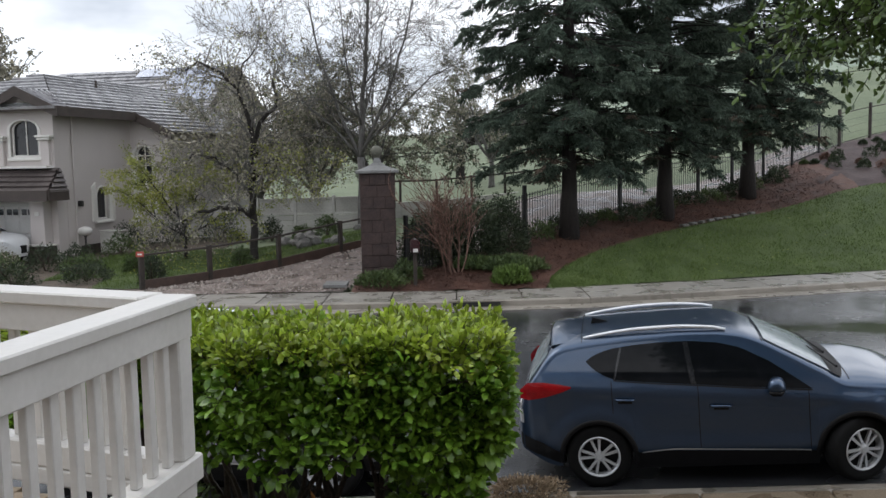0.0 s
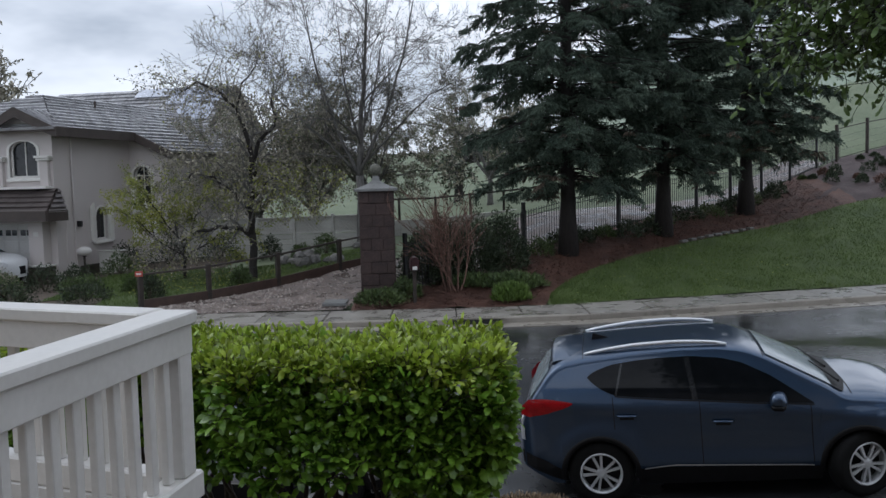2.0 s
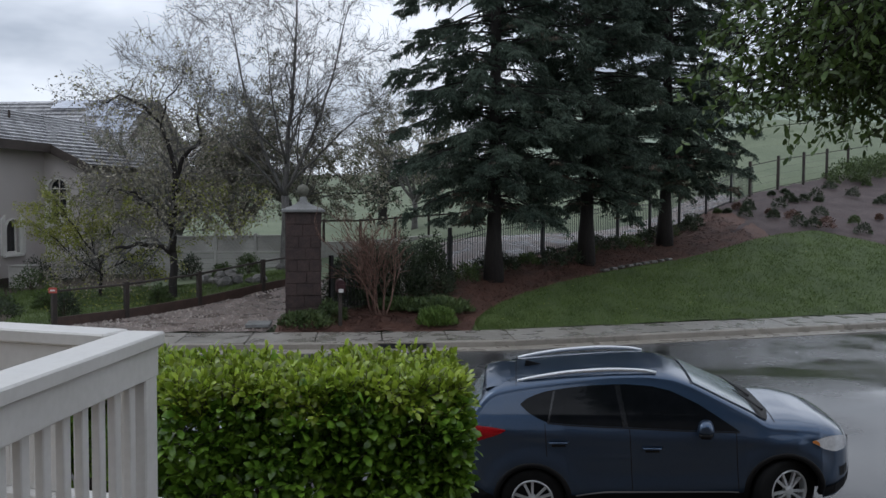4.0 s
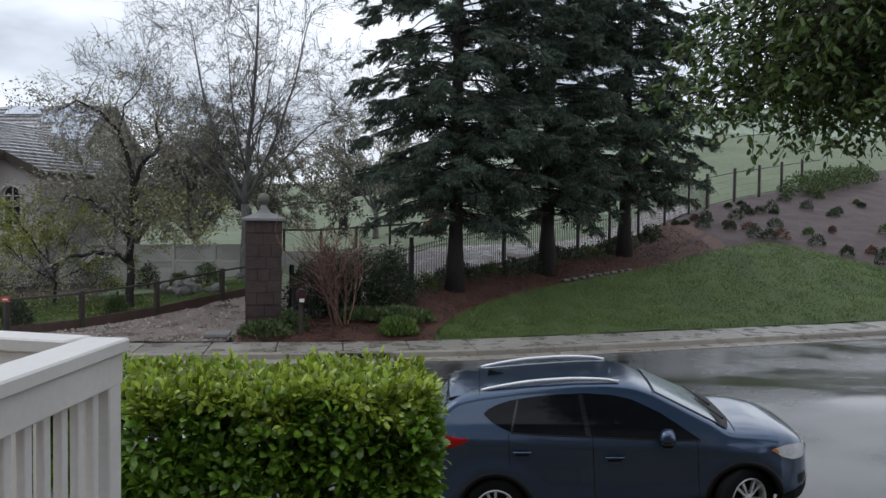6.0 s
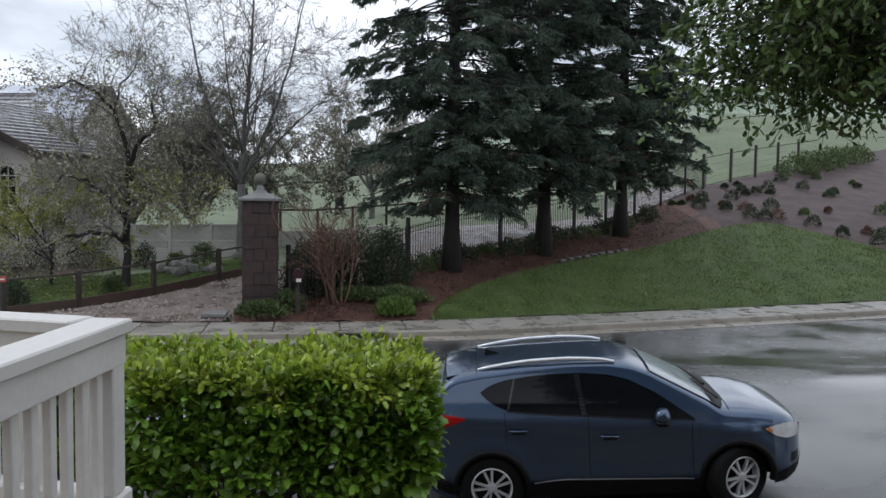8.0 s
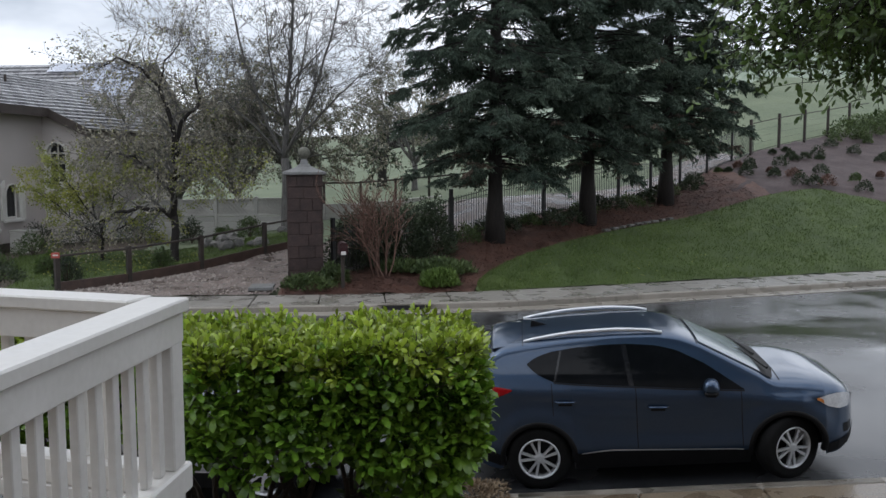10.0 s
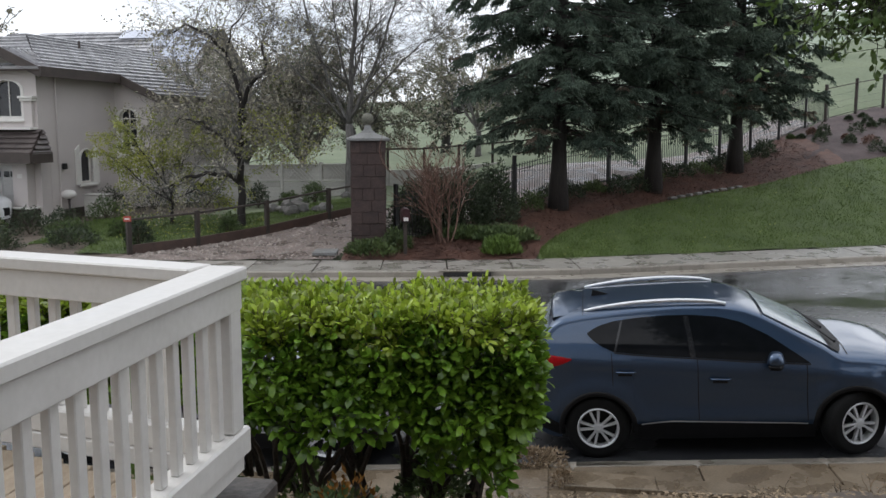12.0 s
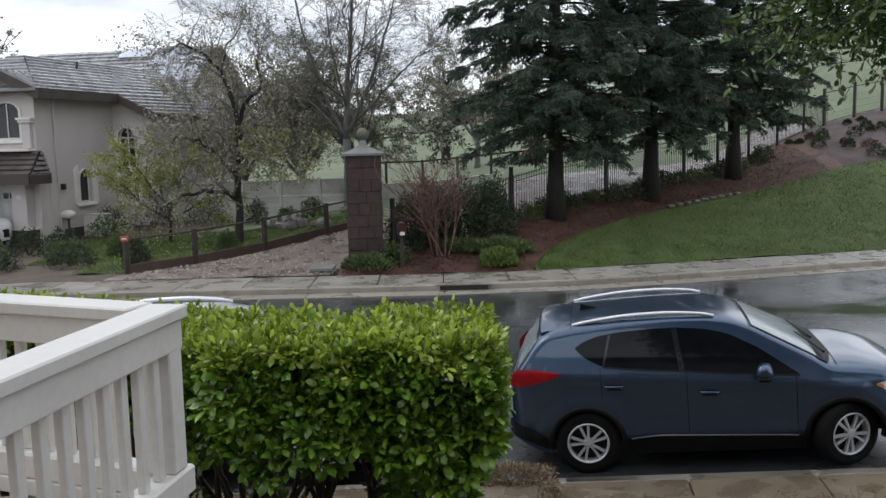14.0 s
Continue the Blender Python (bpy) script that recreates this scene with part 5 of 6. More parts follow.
def bare_tree(name, m, label, spec, length, radius, seed, bark, leaves=(), lean=(0, 0, 1), limbs=(), twig=None):
    """A deciduous tree; leaves: rows of material, how many a tip, leaf size and a test on the place."""
    random.seed(seed)
    t = thing(name, m, label, "tree")
    trunk, bm, tips = bmesh.new(), bmesh.new(), []
    d = Vector(lean).normalized()
    pts = [Vector((0, 0, -0.15)), Vector((0, 0, 0.05)), d * length * 0.33, d * length * 0.66 + Vector((0.04, 0, 0)), d * length]
    tube(trunk, pts, [radius * 1.45, radius * 1.15, radius, radius * 0.93, radius * 0.86], 12)
    for i in range(spec["first"]):
        a = 2 * math.pi * (i + rnd(-0.25, 0.25)) / spec["first"]
        e = spec["open"] * rnd(0.6, 1.2)
        grow(bm, pts[-1] - d * rnd(0, 0.3), Vector((math.cos(a) * math.sin(e), math.sin(a) * math.sin(e), math.cos(e))), spec["limb"] * rnd(0.85, 1.15), radius * 0.6, 1, spec, tips)
    for line, r0, r1 in limbs:
        line = [Vector(p) for p in line]
        fine = []
        for a, b in zip(line, line[1:]):
            fine += [a.lerp(b, q / 4) + rvec() * 0.035 for q in range(4)]
        fine.append(line[-1])
        rad = [r0 + (r1 - r0) * k / (len(fine) - 1) for k in range(len(fine))]
        tube(trunk, fine, rad, 8)
        for k in range(2, len(fine)):
            for q in range(1 if k < len(fine) - 1 else 4):
                dj = (fine[k] - fine[k - 1]).normalized()
                grow(bm, fine[k], (dj * 0.5 + rvec() * 0.9 + Vector((0, 0, 0.25))).normalized(), spec["limb"] * rnd(0.5, 0.8), rad[k] * 0.5, 2, spec, tips)
    part("trunk", trunk, bark, t, smooth=True)
    part("branch_work", bm, twig or bark, t, smooth=True)
    rs = np.random.RandomState(seed)
    ta, tb = np.array([a for a, b, d in tips]), np.array([b for a, b, d in tips])
    for nm, mat, count, size, test in leaves:
        n = len(ta) * count
        c = np.repeat(ta, count, 0) + np.repeat(tb - ta, count, 0) * rs.uniform(-0.6, 1.1, (n, 1)) + units(rs, n) * 0.12
        c = c[test(c, rs.uniform(0, 1, n))]
        n = len(c)
        if n:
            part(nm, leaf_arrays(nm, c, units(rs, n) + [0, 0, -0.5], units(rs, n), size * rs.uniform(0.7, 1.3, n), size * rs.uniform(0.4, 0.7, n), mat), None, t)["kind"] = "stuff"
    return t


def clump(name, x, y, w, h, mat, label, count, size, seed, z=None, category="bush", stems=True, group="", up=0.3, shape="leaf", depth=None):
    """A low shrub: an uneven heap of leaves on short stems."""
    random.seed(seed)
    z0 = lie(x, y) if z is None else z
    depth = w if depth is None else depth
    t = thing(name, pose(x, y, z0), label, category, group)
    rows = []
    while len(rows) < count:
        u = rvec()
        u.z = abs(u.z)
        k = rnd(0.35, 1) ** 0.5
        lump = 1 + 0.35 * noise.noise((u.x * 2 + seed, u.y * 2, u.z * 2))
        c = Vector((u.x * w / 2, u.y * depth / 2, u.z * h)) * k * lump
        rows.append((c, (u * 0.7 + rvec() * 0.7 + Vector((0, 0, up))).normalized(), rvec(), size * rnd(0.7, 1.3), size * rnd(0.35, 0.6)))
    part("foliage", leaf_mesh("foliage", rows, mat, shape), None, t)
    if stems:
        bm = bmesh.new()
        for k in range(10):
            a = rnd(0, 6.28)
            tube(bm, [Vector((0, 0, -0.05)), Vector((math.cos(a) * w * 0.15, math.sin(a) * w * 0.15, h * 0.4)), Vector((math.cos(a) * w * 0.33, math.sin(a) * w * 0.33, h * 0.75))], [0.02, 0.014, 0.006], 4, False)
        tagged(part("stem_tangle", bm, TWIG, t), kind="stuff")
    return t


conifer(3.75, 27.0, 21.0, 3.5, 11)
conifer(7.2, 29.5, 22.0, 3.3, 12)
conifer(10.95, 32.7, 21.0, 3.6, 13)

WIDE = dict(first=5, open=0.40, limb=4.6, wob=0.13, up=(0, 0.02, 0.02, 0.0, -0.03, -0.05), thin=0.0055, taper=0.55, levels=5, fork=(0, 5, 4, 4, 4), low=(0, 0.2, 0.2, 0.2, 0.15), angle=(0.5, 0.68, 0.72, 0.75, 0.8), shrink=0.64)
bare_tree("bare_tree", pose(-3.0, 33.2, lie(-3.0, 33.2)), "large leafless grey tree with a wide crown of fine twigs", dict(WIDE, first=0, limb=2.9, wob=0.13, fork=(0, 4, 5, 4, 4), up=(0, 0.02, 0.06, 0.02, -0.02, -0.05), shrink=0.62), 2.5, 0.16, 21, GREYBARK,
          [("withered_leaf", AUTUMN_BROWN, 1, 0.06, lambda c, u: (c[:, 2] < 6.0) & (u < 0.3))],
          limbs=(([(0, 0, 2.4), (0.12, 0, 4.4), (0.35, 0.1, 7.0), (0.45, 0.1, 10.5)], 0.12, 0.02),
                 ([(0, 0, 2.3), (-0.75, 0.3, 4.1), (-1.5, 0.5, 6.4), (-2.0, 0.6, 9.0)], 0.075, 0.016),
                 ([(0.05, 0, 2.7), (0.9, -0.3, 4.4), (1.7, -0.5, 6.6), (2.3, -0.5, 9.2)], 0.075, 0.016),
                 ([(-0.1, 0, 2.6), (-1.4, -0.3, 4.0), (-2.8, -0.4, 5.3), (-3.7, -0.3, 6.0)], 0.05, 0.012),
                 ([(0.1, 0, 2.9), (1.3, 0.4, 4.1), (2.6, 0.4, 5.4), (3.7, 0.4, 5.9)], 0.05, 0.012),
                 ([(0.08, 0, 3.6), (-0.3, -0.8, 5.4), (-0.5, -1.4, 8.0)], 0.05, 0.012),
                 ([(0.10, 0, 4.0), (0.6, 0.9, 5.8), (1.0, 1.5, 8.2)], 0.05, 0.012)))
WEEP = dict(first=6, open=0.72, limb=2.5, wob=0.17, up=(0, 0.03, -0.01, -0.08, -0.14, -0.16), thin=0.007, taper=0.5, levels=4, fork=(0, 5, 5, 4), low=(0, 0.3, 0.25, 0.2), angle=(0.5, 0.6, 0.7, 0.75), shrink=0.70)
bare_tree("garden_tree", pose(-5.9, 27.9, lie(-5.9, 27.9)), "small crooked garden tree with sparse yellowing leaves", dict(WEEP, first=0, limb=1.45, wob=0.22, up=(0, 0.05, 0.02, -0.06, -0.12, -0.12), fork=(0, 4, 4, 3), thin=0.005), 1.45, 0.125, 33, BARK,
          [("yellow_leaf", AUTUMN, 10, 0.085, lambda c, u: ((c[:, 2] < 3.6) & (c[:, 0] > 0.1) & (u < 0.75)) | ((c[:, 2] < 3.2) & (c[:, 0] < -1.0) & (u < 0.3)) | (u < 0.05)),
           ("withered_leaf", AUTUMN_BROWN, 9, 0.10, lambda c, u: u < 0.80 - 0.15 * np.maximum(0, c[:, 2] - 3.6))], lean=(0.02, 0, 1),
          limbs=(([(0.03, 0, 1.4), (0.02, 0.0, 2.4), (0.14, 0, 3.3), (0.30, 0.1, 4.2), (0.85, 0.1, 4.8), (0.75, 0.2, 5.6)], 0.115, 0.03),
                 ([(0.12, 0, 3.2), (0.06, -0.2, 4.3), (-0.22, -0.3, 5.2), (-0.75, -0.3, 5.75), (-1.4, -0.2, 6.1), (-1.9, -0.2, 5.8)], 0.085, 0.02),
                 ([(0.03, 0, 1.35), (-0.30, -0.1, 1.62), (-0.95, -0.2, 1.66), (-1.6, -0.3, 1.52), (-2.1, -0.3, 1.25)], 0.085, 0.03),
                 ([(0.03, 0.0, 1.9), (-0.5, 0.2, 2.7), (-1.2, 0.4, 3.2), (-1.9, 0.4, 3.3), (-2.3, 0.4, 2.8)], 0.06, 0.02),
                 ([(0.05, 0, 2.5), (0.6, 0.1, 3.1), (1.1, 0.2, 3.2), (1.5, 0.2, 2.8)], 0.055, 0.02),
                 ([(-0.2, -0.3, 5.1), (-0.1, -0.2, 5.9), (0.35, -0.1, 6.5)], 0.04, 0.015)), twig=GREYBARK)
GREYW = dict(WEEP, first=7, limb=2.7, open=0.65, fork=(0, 5, 4, 4), thin=0.008)
for gx0, gy0, sc, sd in ((-5.2, 36.8, 1.0, 41), (-2.9, 37.8, 0.9, 42), (-7.8, 38.4, 0.95, 43), (2.4, 46.0, 0.95, 44)):
    bare_tree("twiggy_tree", pose(gx0, gy0, lie(gx0, gy0)) @ Matrix.Diagonal((sc, sc, sc, 1)), "grey-brown weeping tree with withered leaves behind the fence", GREYW, 1.5, 0.15, sd, GREYBARK,
              [("withered_leaf", AUTUMN_BROWN, 34, 0.10, lambda c, u: u < 2), ("dark_leaf", BUSH, 10, 0.10, lambda c, u: u < 2)])
DARKT = dict(WIDE, first=6, open=1.2, limb=2.1, levels=4, fork=(0, 4, 4, 4), thin=0.012)
# the oak's pale AUTUMN_BROWN leaves imitate distance haze
bare_tree("dark_oak", pose(1.0, 58, lie(1.0, 58)) @ Matrix.Diagonal((1.3, 1.3, 1.3, 1)), "dark spreading oak in the meadow", DARKT, 1.6, 0.22, 51, BARK, [("dark_leaf", BUSH_DARK, 5, 0.2, lambda c, u: u < 2), ("withered_leaf", AUTUMN_BROWN, 4, 0.2, lambda c, u: u < 2)])
# haze on this far tree is painted by its pale leaf colour
bare_tree("far_tree", pose(-31.5, 60, 0), "tall tree far behind the house, haze painted as pale leaves", dict(WIDE, first=7, open=0.28, limb=5.0, levels=4, thin=0.03), 4.5, 0.35, 61, GREYBARK, [("dark_leaf", AUTUMN_BROWN, 12, 0.3, lambda c, u: u < 2)])

# overhanging evergreen close by: trunk outside the view, limbs reaching in
random.seed(71)
over = thing("evergreen_tree", pose(4.9, 4.9, lie(4.9, 4.9)), "evergreen tree hanging leafy boughs over the street", "tree")
bm = bmesh.new()
oz = lie(4.9, 4.9)
tube(bm, [Vector((0, 0, -0.2)), Vector((0.05, 0, 1.2)), Vector((-0.05, 0.05, 2.6)), Vector((0, 0, 4.4))], [0.2, 0.16, 0.13, 0.09], 10)
part("trunk", bm, BARK, over, smooth=True)
boughs, twigs = bmesh.new(), []
for k in range(300):
    tgt = Vector((1.98 + 2.65 * rnd(0, 1) ** 1.25, rnd(4.1, 6.2), 0))
    low = 3.72 + 0.55 * ease(2.05, 1.70, tgt.x) - 0.10 * ease(2.3, 2.9, tgt.x) + 0.11 * (tgt.y - 4.5) * -0.2
    tgt.z = low + 0.32 + 1.9 * rnd(0, 1) ** 1.4
    root = Vector((4.9 + rnd(-0.1, 0.1), 4.9, rnd(3.2, 5.8)))
    mid = root.lerp(tgt, 0.55) + Vector((0, 0, 0.35)) + rvec() * 0.12
    line = [root, root.lerp(mid, 0.5) + rvec() * 0.05, mid, mid.lerp(tgt, 0.55) + Vector((0, 0, 0.08)), tgt]
    loc = Vector((4.9, 4.9, oz))
    tube(boughs, [p - loc for p in line], [0.03, 0.02, 0.012, 0.007, 0.004], 4, False)
    for q in range(20):
        a = mid.lerp(tgt, rnd(0.05, 1.0)) + rvec() * 0.13
        d = (rvec() * 0.8 + Vector((-0.2, -0.1, -0.5))).normalized()
        bend = (d + rvec() * 0.5 + Vector((0, 0, -0.2))).normalized()
        b, e = a + d * 0.15, a + d * 0.15 + bend * 0.15
        tube(boughs, [p - loc for p in (a, b, e)], [0.003, 0.0025, 0.0015], 3, False)
        twigs.append((*(a - loc), *(e - loc)))
rs = np.random.RandomState(72)
tw = np.repeat(np.array(twigs), 10, 0)
n = len(tw)
c = tw[:, :3] + (tw[:, 3:] - tw[:, :3]) * rs.uniform(0, 1.05, (n, 1)) + units(rs, n) * 0.012
ld, lw = (tw[:, 3:] - tw[:, :3]) * 2.2 + units(rs, n) * 0.85, units(rs, n) + [0, -0.5, 0.6]
ll, lb, pick = rs.uniform(0.042, 0.072, n), rs.uniform(0.018, 0.029, n), rs.uniform(0, 1, n) < 0.8
part("bough_work", boughs, BARK, over)
for nm, mat, k in (("foliage", LEAF_DARK, pick), ("light_foliage", BUSH, ~pick)):
    part(nm, leaf_arrays(nm, c[k], ld[k], lw[k], ll[k], lb[k], mat, "oval"), None, over)

# ---------------------------------------------------------------- fences
iron = thing("iron_fence", pose(0, 0, 0), "black iron picket fence climbing beside the driveway", "fence")
random.seed(5)
picket = finish("picket", boxm(-0.009, 0.009, -0.009, 0.009, 0.03, 1.32, 0.002), IRON)
post_me = finish("post", boxm(-0.05, 0.05, -0.05, 0.05, -0.15, 1.58, 0.008), IRON)
ang = math.atan(0.88)
x, i = -1.0, 0
posts = [-1.0 + 1.72 * k for k in range(12)]
for a, b in zip(posts, posts[1:]):
    part("post", post_me, None, iron, m=pose(a, fence_line(a), lie(a, fence_line(a)), rz=math.degrees(ang)))
    za, zb = lie(a, fence_line(a)), lie(b, fence_line(b))
    for h in (0.12, 1.12, 1.26):
        bm = bmesh.new()
        tube(bm, [Vector((a, fence_line(a), za + h)), Vector((b, fence_line(b), zb + h))], [0.016, 0.016], 4)
        part("rail", bm, IRON, iron)
    n = 20
    for k in range(1, n):
        t = k / n
        xx = a + (b - a) * t
        part("picket", picket, None, iron, m=pose(xx, fence_line(xx), za + (zb - za) * t, rz=math.degrees(ang)))
hill_fence = thing("hill_fence", pose(0, 0, 0), "dark post and wire fence along the hillside", "fence")
hp = finish("post", boxm(-0.06, 0.06, -0.06, 0.06, -0.2, 1.62, 0.01), DARKWOOD)
posts = [17.6 + 2.3 * k for k in range(6)]
for a, b in zip(posts, posts[1:]):
    za, zb = lie(a, fence_line(a)), lie(b, fence_line(b))
    part("post", hp, None, hill_fence, m=pose(a, fence_line(a), za, rz=40))
    for h, r in ((1.42, 0.03), (0.12, 0.022), (0.45, 0.006), (0.75, 0.006), (1.05, 0.006)):
        part("rail" if r > 0.01 else "wire", tube(bmesh.new(), [Vector((a, fence_line(a), za + h)), Vector((b, fence_line(b), zb + h))], [r, r], 4), DARKWOOD if r > 0.01 else IRON, hill_fence)
timber = thing("timber_fence", pose(0, 0, 0), "low dark timber rail fence on a board edging beside the driveway", "fence")
tp = finish("post", boxm(-0.06, 0.06, -0.06, 0.06, -0.1, 0.98, 0.01), DARKWOOD)
posts = [-7.75, -6.35, -4.75, -3.15, -1.7]
for k, a in enumerate(posts):
    part("post", tp, None, timber, m=pose(a, drive_left(a), lie(a, drive_left(a)), rz=43))
for a, b in zip(posts, posts[1:]):
    pa, pb = Vector((a, drive_left(a), lie(a, drive_left(a)))), Vector((b, drive_left(b), lie(b, drive_left(b))))
    d = (pb - pa)
    L = d.length
    m = Matrix.Translation(pa) @ d.to_track_quat("X", "Z").to_matrix().to_4x4()
    part("rail", boxm(0, L, -0.04, 0.04, 0.885, 0.935, 0.006), DARKWOOD, timber, m=m)
    part("edging_board", boxm(0, L, -0.03, 0.03, -0.05, 0.26, 0.006), REDWOOD, timber, "red-brown edging board", m=m)
    for h in (0.45, 0.68):
        part("wire", tube(bmesh.new(), [pa + Vector((0, 0, h)), pb + Vector((0, 0, h))], [0.005, 0.005], 3), IRON, timber)
sign = thing("small_sign", pose(-7.75, drive_left(-7.75) - 0.075, lie(-7.75, 23.05) + 0.93), "small red warning sign on the fence post", "sign")
part("plate", boxm(-0.10, 0.10, -0.01, 0.01, -0.06, 0.08, 0.004), SIGNRED, sign)
part("bar", boxm(-0.06, 0.06, -0.016, -0.011, -0.01, 0.03, 0.001), WHITE, sign)

pale = thing("board_fence", pose(0, 0, 0), "pale weathered board fence with a lattice top", "fence")
fa, fb = Vector((-10.3, 36.0, 0.25)), Vector((-2.6, 33.5, 0.45))
nb = 5
for k in range(nb + 1):
    p = fa.lerp(fb, k / nb)
    part("post", boxm(-0.06, 0.06, -0.06, 0.06, -0.2, 1.72, 0.01), FENCEWOOD, pale, m=pose(*p, rz=-18))
for k in range(nb):
    p, q = fa.lerp(fb, k / nb), fa.lerp(fb, (k + 1) / nb)
    d = q - p
    L = d.length
    m = Matrix.Translation(p) @ d.to_track_quat("X", "Z").to_matrix().to_4x4()
    for r in range(5):
        part("board", boxm(0.07, L - 0.07, -0.02, 0.02, 0.02 + r * 0.196, 0.208 + r * 0.196, 0.006), FENCEWOOD, pale, m=m)
    part("rail", boxm(0.06, L - 0.06, -0.045, 0.045, 1.01, 1.07, 0.006), FENCEWOOD, pale, m=m)
    part("rail", boxm(0.06, L - 0.06, -0.045, 0.045, 1.60, 1.66, 0.006), FENCEWOOD, pale, m=m)
    bm = bmesh.new()
    n = 9
    for s in range(-4, n + 1):
        for sg in (1, -1):
            x0 = 0.07 + (L - 0.14) * s / n
            x1 = x0 + 0.53 * sg
            lo, hi = (x0, x1)
            t0 = max(0.0, (0.07 - lo) / (hi - lo)) if hi > lo else max(0.0, (L - 0.07 - lo) / (hi - lo)) if lo > L - 0.07 else 0.0
            if min(lo, hi) < 0.07 or max(lo, hi) > L - 0.07:
                continue
            a, b = Vector((lo, 0.008 * sg, 1.07)), Vector((hi, 0.008 * sg, 1.60))
            tube(bm, [a, b], [0.017, 0.017], 4)
    tagged(part("lattice", bm, FENCEWOOD, pale, m=m), kind="stuff")
    part("backing", boxm(0.07, L - 0.07, 0.03, 0.045, 1.07, 1.60), FENCEWOOD, pale, m=m)

ret = thing("retaining_wall", pose(0, 0, 0), "low pale retaining wall behind the driveway", "wall")
back = thing("meadow_fence", pose(0, 0, 0), "brown timber post fence on the wall by the meadow", "fence")
rp = [Vector((-3.2 + 1.45 * k, 35.6 + 0.75 * k, 1.62 + (0.10 * max(0, k - 2)))) for k in range(6)]
for k, (a, b) in enumerate(zip(rp, rp[1:])):
    d = b - a
    m = Matrix.Translation(a) @ d.to_track_quat("X", "Z").to_matrix().to_4x4()
    part("wall_block", boxm(0.004, d.length - 0.004, -0.1, 0.1, -1.2, 0.10, 0.01), FENCEWOOD, ret, m=m)
    part("post", boxm(-0.05, 0.05, -0.05, 0.05, 0.101, 1.0, 0.008), DARKWOOD, back, m=Matrix.Translation(a))
    part("rail", boxm(0, d.length, -0.035, 0.035, 0.90, 0.97, 0.006), DARKWOOD, back, m=m)

# ---------------------------------------------------------------- shrubs and small plants across the road
random.seed(81)
myrtle = thing("bare_shrub", pose(0.25, 24.0, lie(0.25, 24.0)), "leafless reddish shrub with a fan of thin stems", "bush")
spec = dict(first=9, open=0.30, limb=1.15, wob=0.10, up=(0, 0.02, 0.02, 0.02, 0), thin=0.0065, taper=0.45, levels=4, fork=(0, 4, 4, 3), low=(0, 0.3, 0.2, 0.2), angle=(0.3, 0.35, 0.5, 0.6), shrink=0.62)
bm, tips = bmesh.new(), []
for k in range(12):
    a, e = rnd(0, 6.28), rnd(0.06, 0.48)
    grow(bm, Vector((rnd(-0.2, 0.2), rnd(-0.1, 0.1), -0.05)), Vector((math.cos(a) * math.sin(e), math.sin(a) * math.sin(e), math.cos(e))), rnd(1.1, 1.5), 0.022, 1, spec, tips)
tagged(part("stem_tangle", bm, RED_TWIG, myrtle), kind="stuff")
for k, (x, y, w, h) in enumerate(((-0.55, 25.3, 1.5, 1.5), (0.9, 25.6, 1.7, 1.75), (1.75, 25.9, 1.4, 1.6), (0.1, 25.7, 1.6, 1.7))):
    clump("dark_shrub", x, y, w, h, BUSH_DARK, "dark evergreen shrub behind the bare one, by the fence", 6500, 0.075, 90 + k, group="shrubs by the gate")
clump("green_clump", 1.7, 22.95, 1.0, 0.38, BUSH_BRIGHT, "low bright green grassy clump", 1800, 0.13, 100, shape="blade", stems=False, up=1.0)
clump("green_clump", 1.9, 24.2, 1.8, 0.28, BUSH, "spreading bright green ground cover", 3200, 0.12, 101, shape="blade", stems=False, up=0.9)
clump("green_clump", 0.9, 24.6, 1.4, 0.25, BUSH, "spreading bright green ground cover", 2200, 0.12, 102, shape="blade", stems=False, up=0.9)
clump("green_clump", -1.6, 23.05, 1.3, 0.32, BUSH, "low green plant at the foot of the pillar", 1500, 0.10, 103, stems=False)
clump("green_clump", -0.95, 23.5, 0.8, 0.5, BUSH, "low green plant at the foot of the pillar", 1000, 0.10, 104, stems=False)
for k in range(15):
    x = 3.0 + k * 0.72 + rnd(-0.2, 0.2)
    y = fence_line(x) - rnd(0.4, 1.5)
    if y > lawn_top(x) + 0.6:
        clump("bed_plant", x, y, rnd(0.6, 1.1), rnd(0.3, 0.6), BUSH_DARK if k % 3 else BUSH, "low dark plant in the mulch under the trees", 650, 0.09, 110 + k, stems=False, group="bed plants")
for k in range(46):
    x = rnd(14.5, 30)
    y = rnd(lawn_top(x) + 0.6 if x < 24 else 33, fence_line(x) - 0.4)
    w = rnd(0.28, 0.75)
    clump("hill_plant", x, y, w, w * rnd(0.5, 0.8), random.choice((BUSH, BUSH_DARK, BUSH, BUSH_DARK, RED_TWIG)), "small shrub dotted on the mulched hillside", 420, 0.085, 140 + k, stems=False, group="hillside plants")
for k in range(5):
    x = 25.5 + 1.9 * k
    clump("hill_hedge_bush", x, fence_line(x) - 1.2, 2.2, 1.1, BUSH, "dark bush at the top of the hillside", 1100, 0.16, 260 + k, stems=False, group="bushes on the hill")
stones = tagged(new("border_stones"), "row of flat pale stones edging the mulch bed", "edging", kind="structure")
for k in range(9):
    x = 7.6 + k * 0.34
    part("stone", boxm(-0.15, 0.15, -0.09, 0.09, -0.03, 0.06, 0.025), ROCK, stones, m=pose(x, lawn_top(x) + 0.15, lie(x, lawn_top(x) + 0.15) + 0.03, rz=rnd(20, 60)))

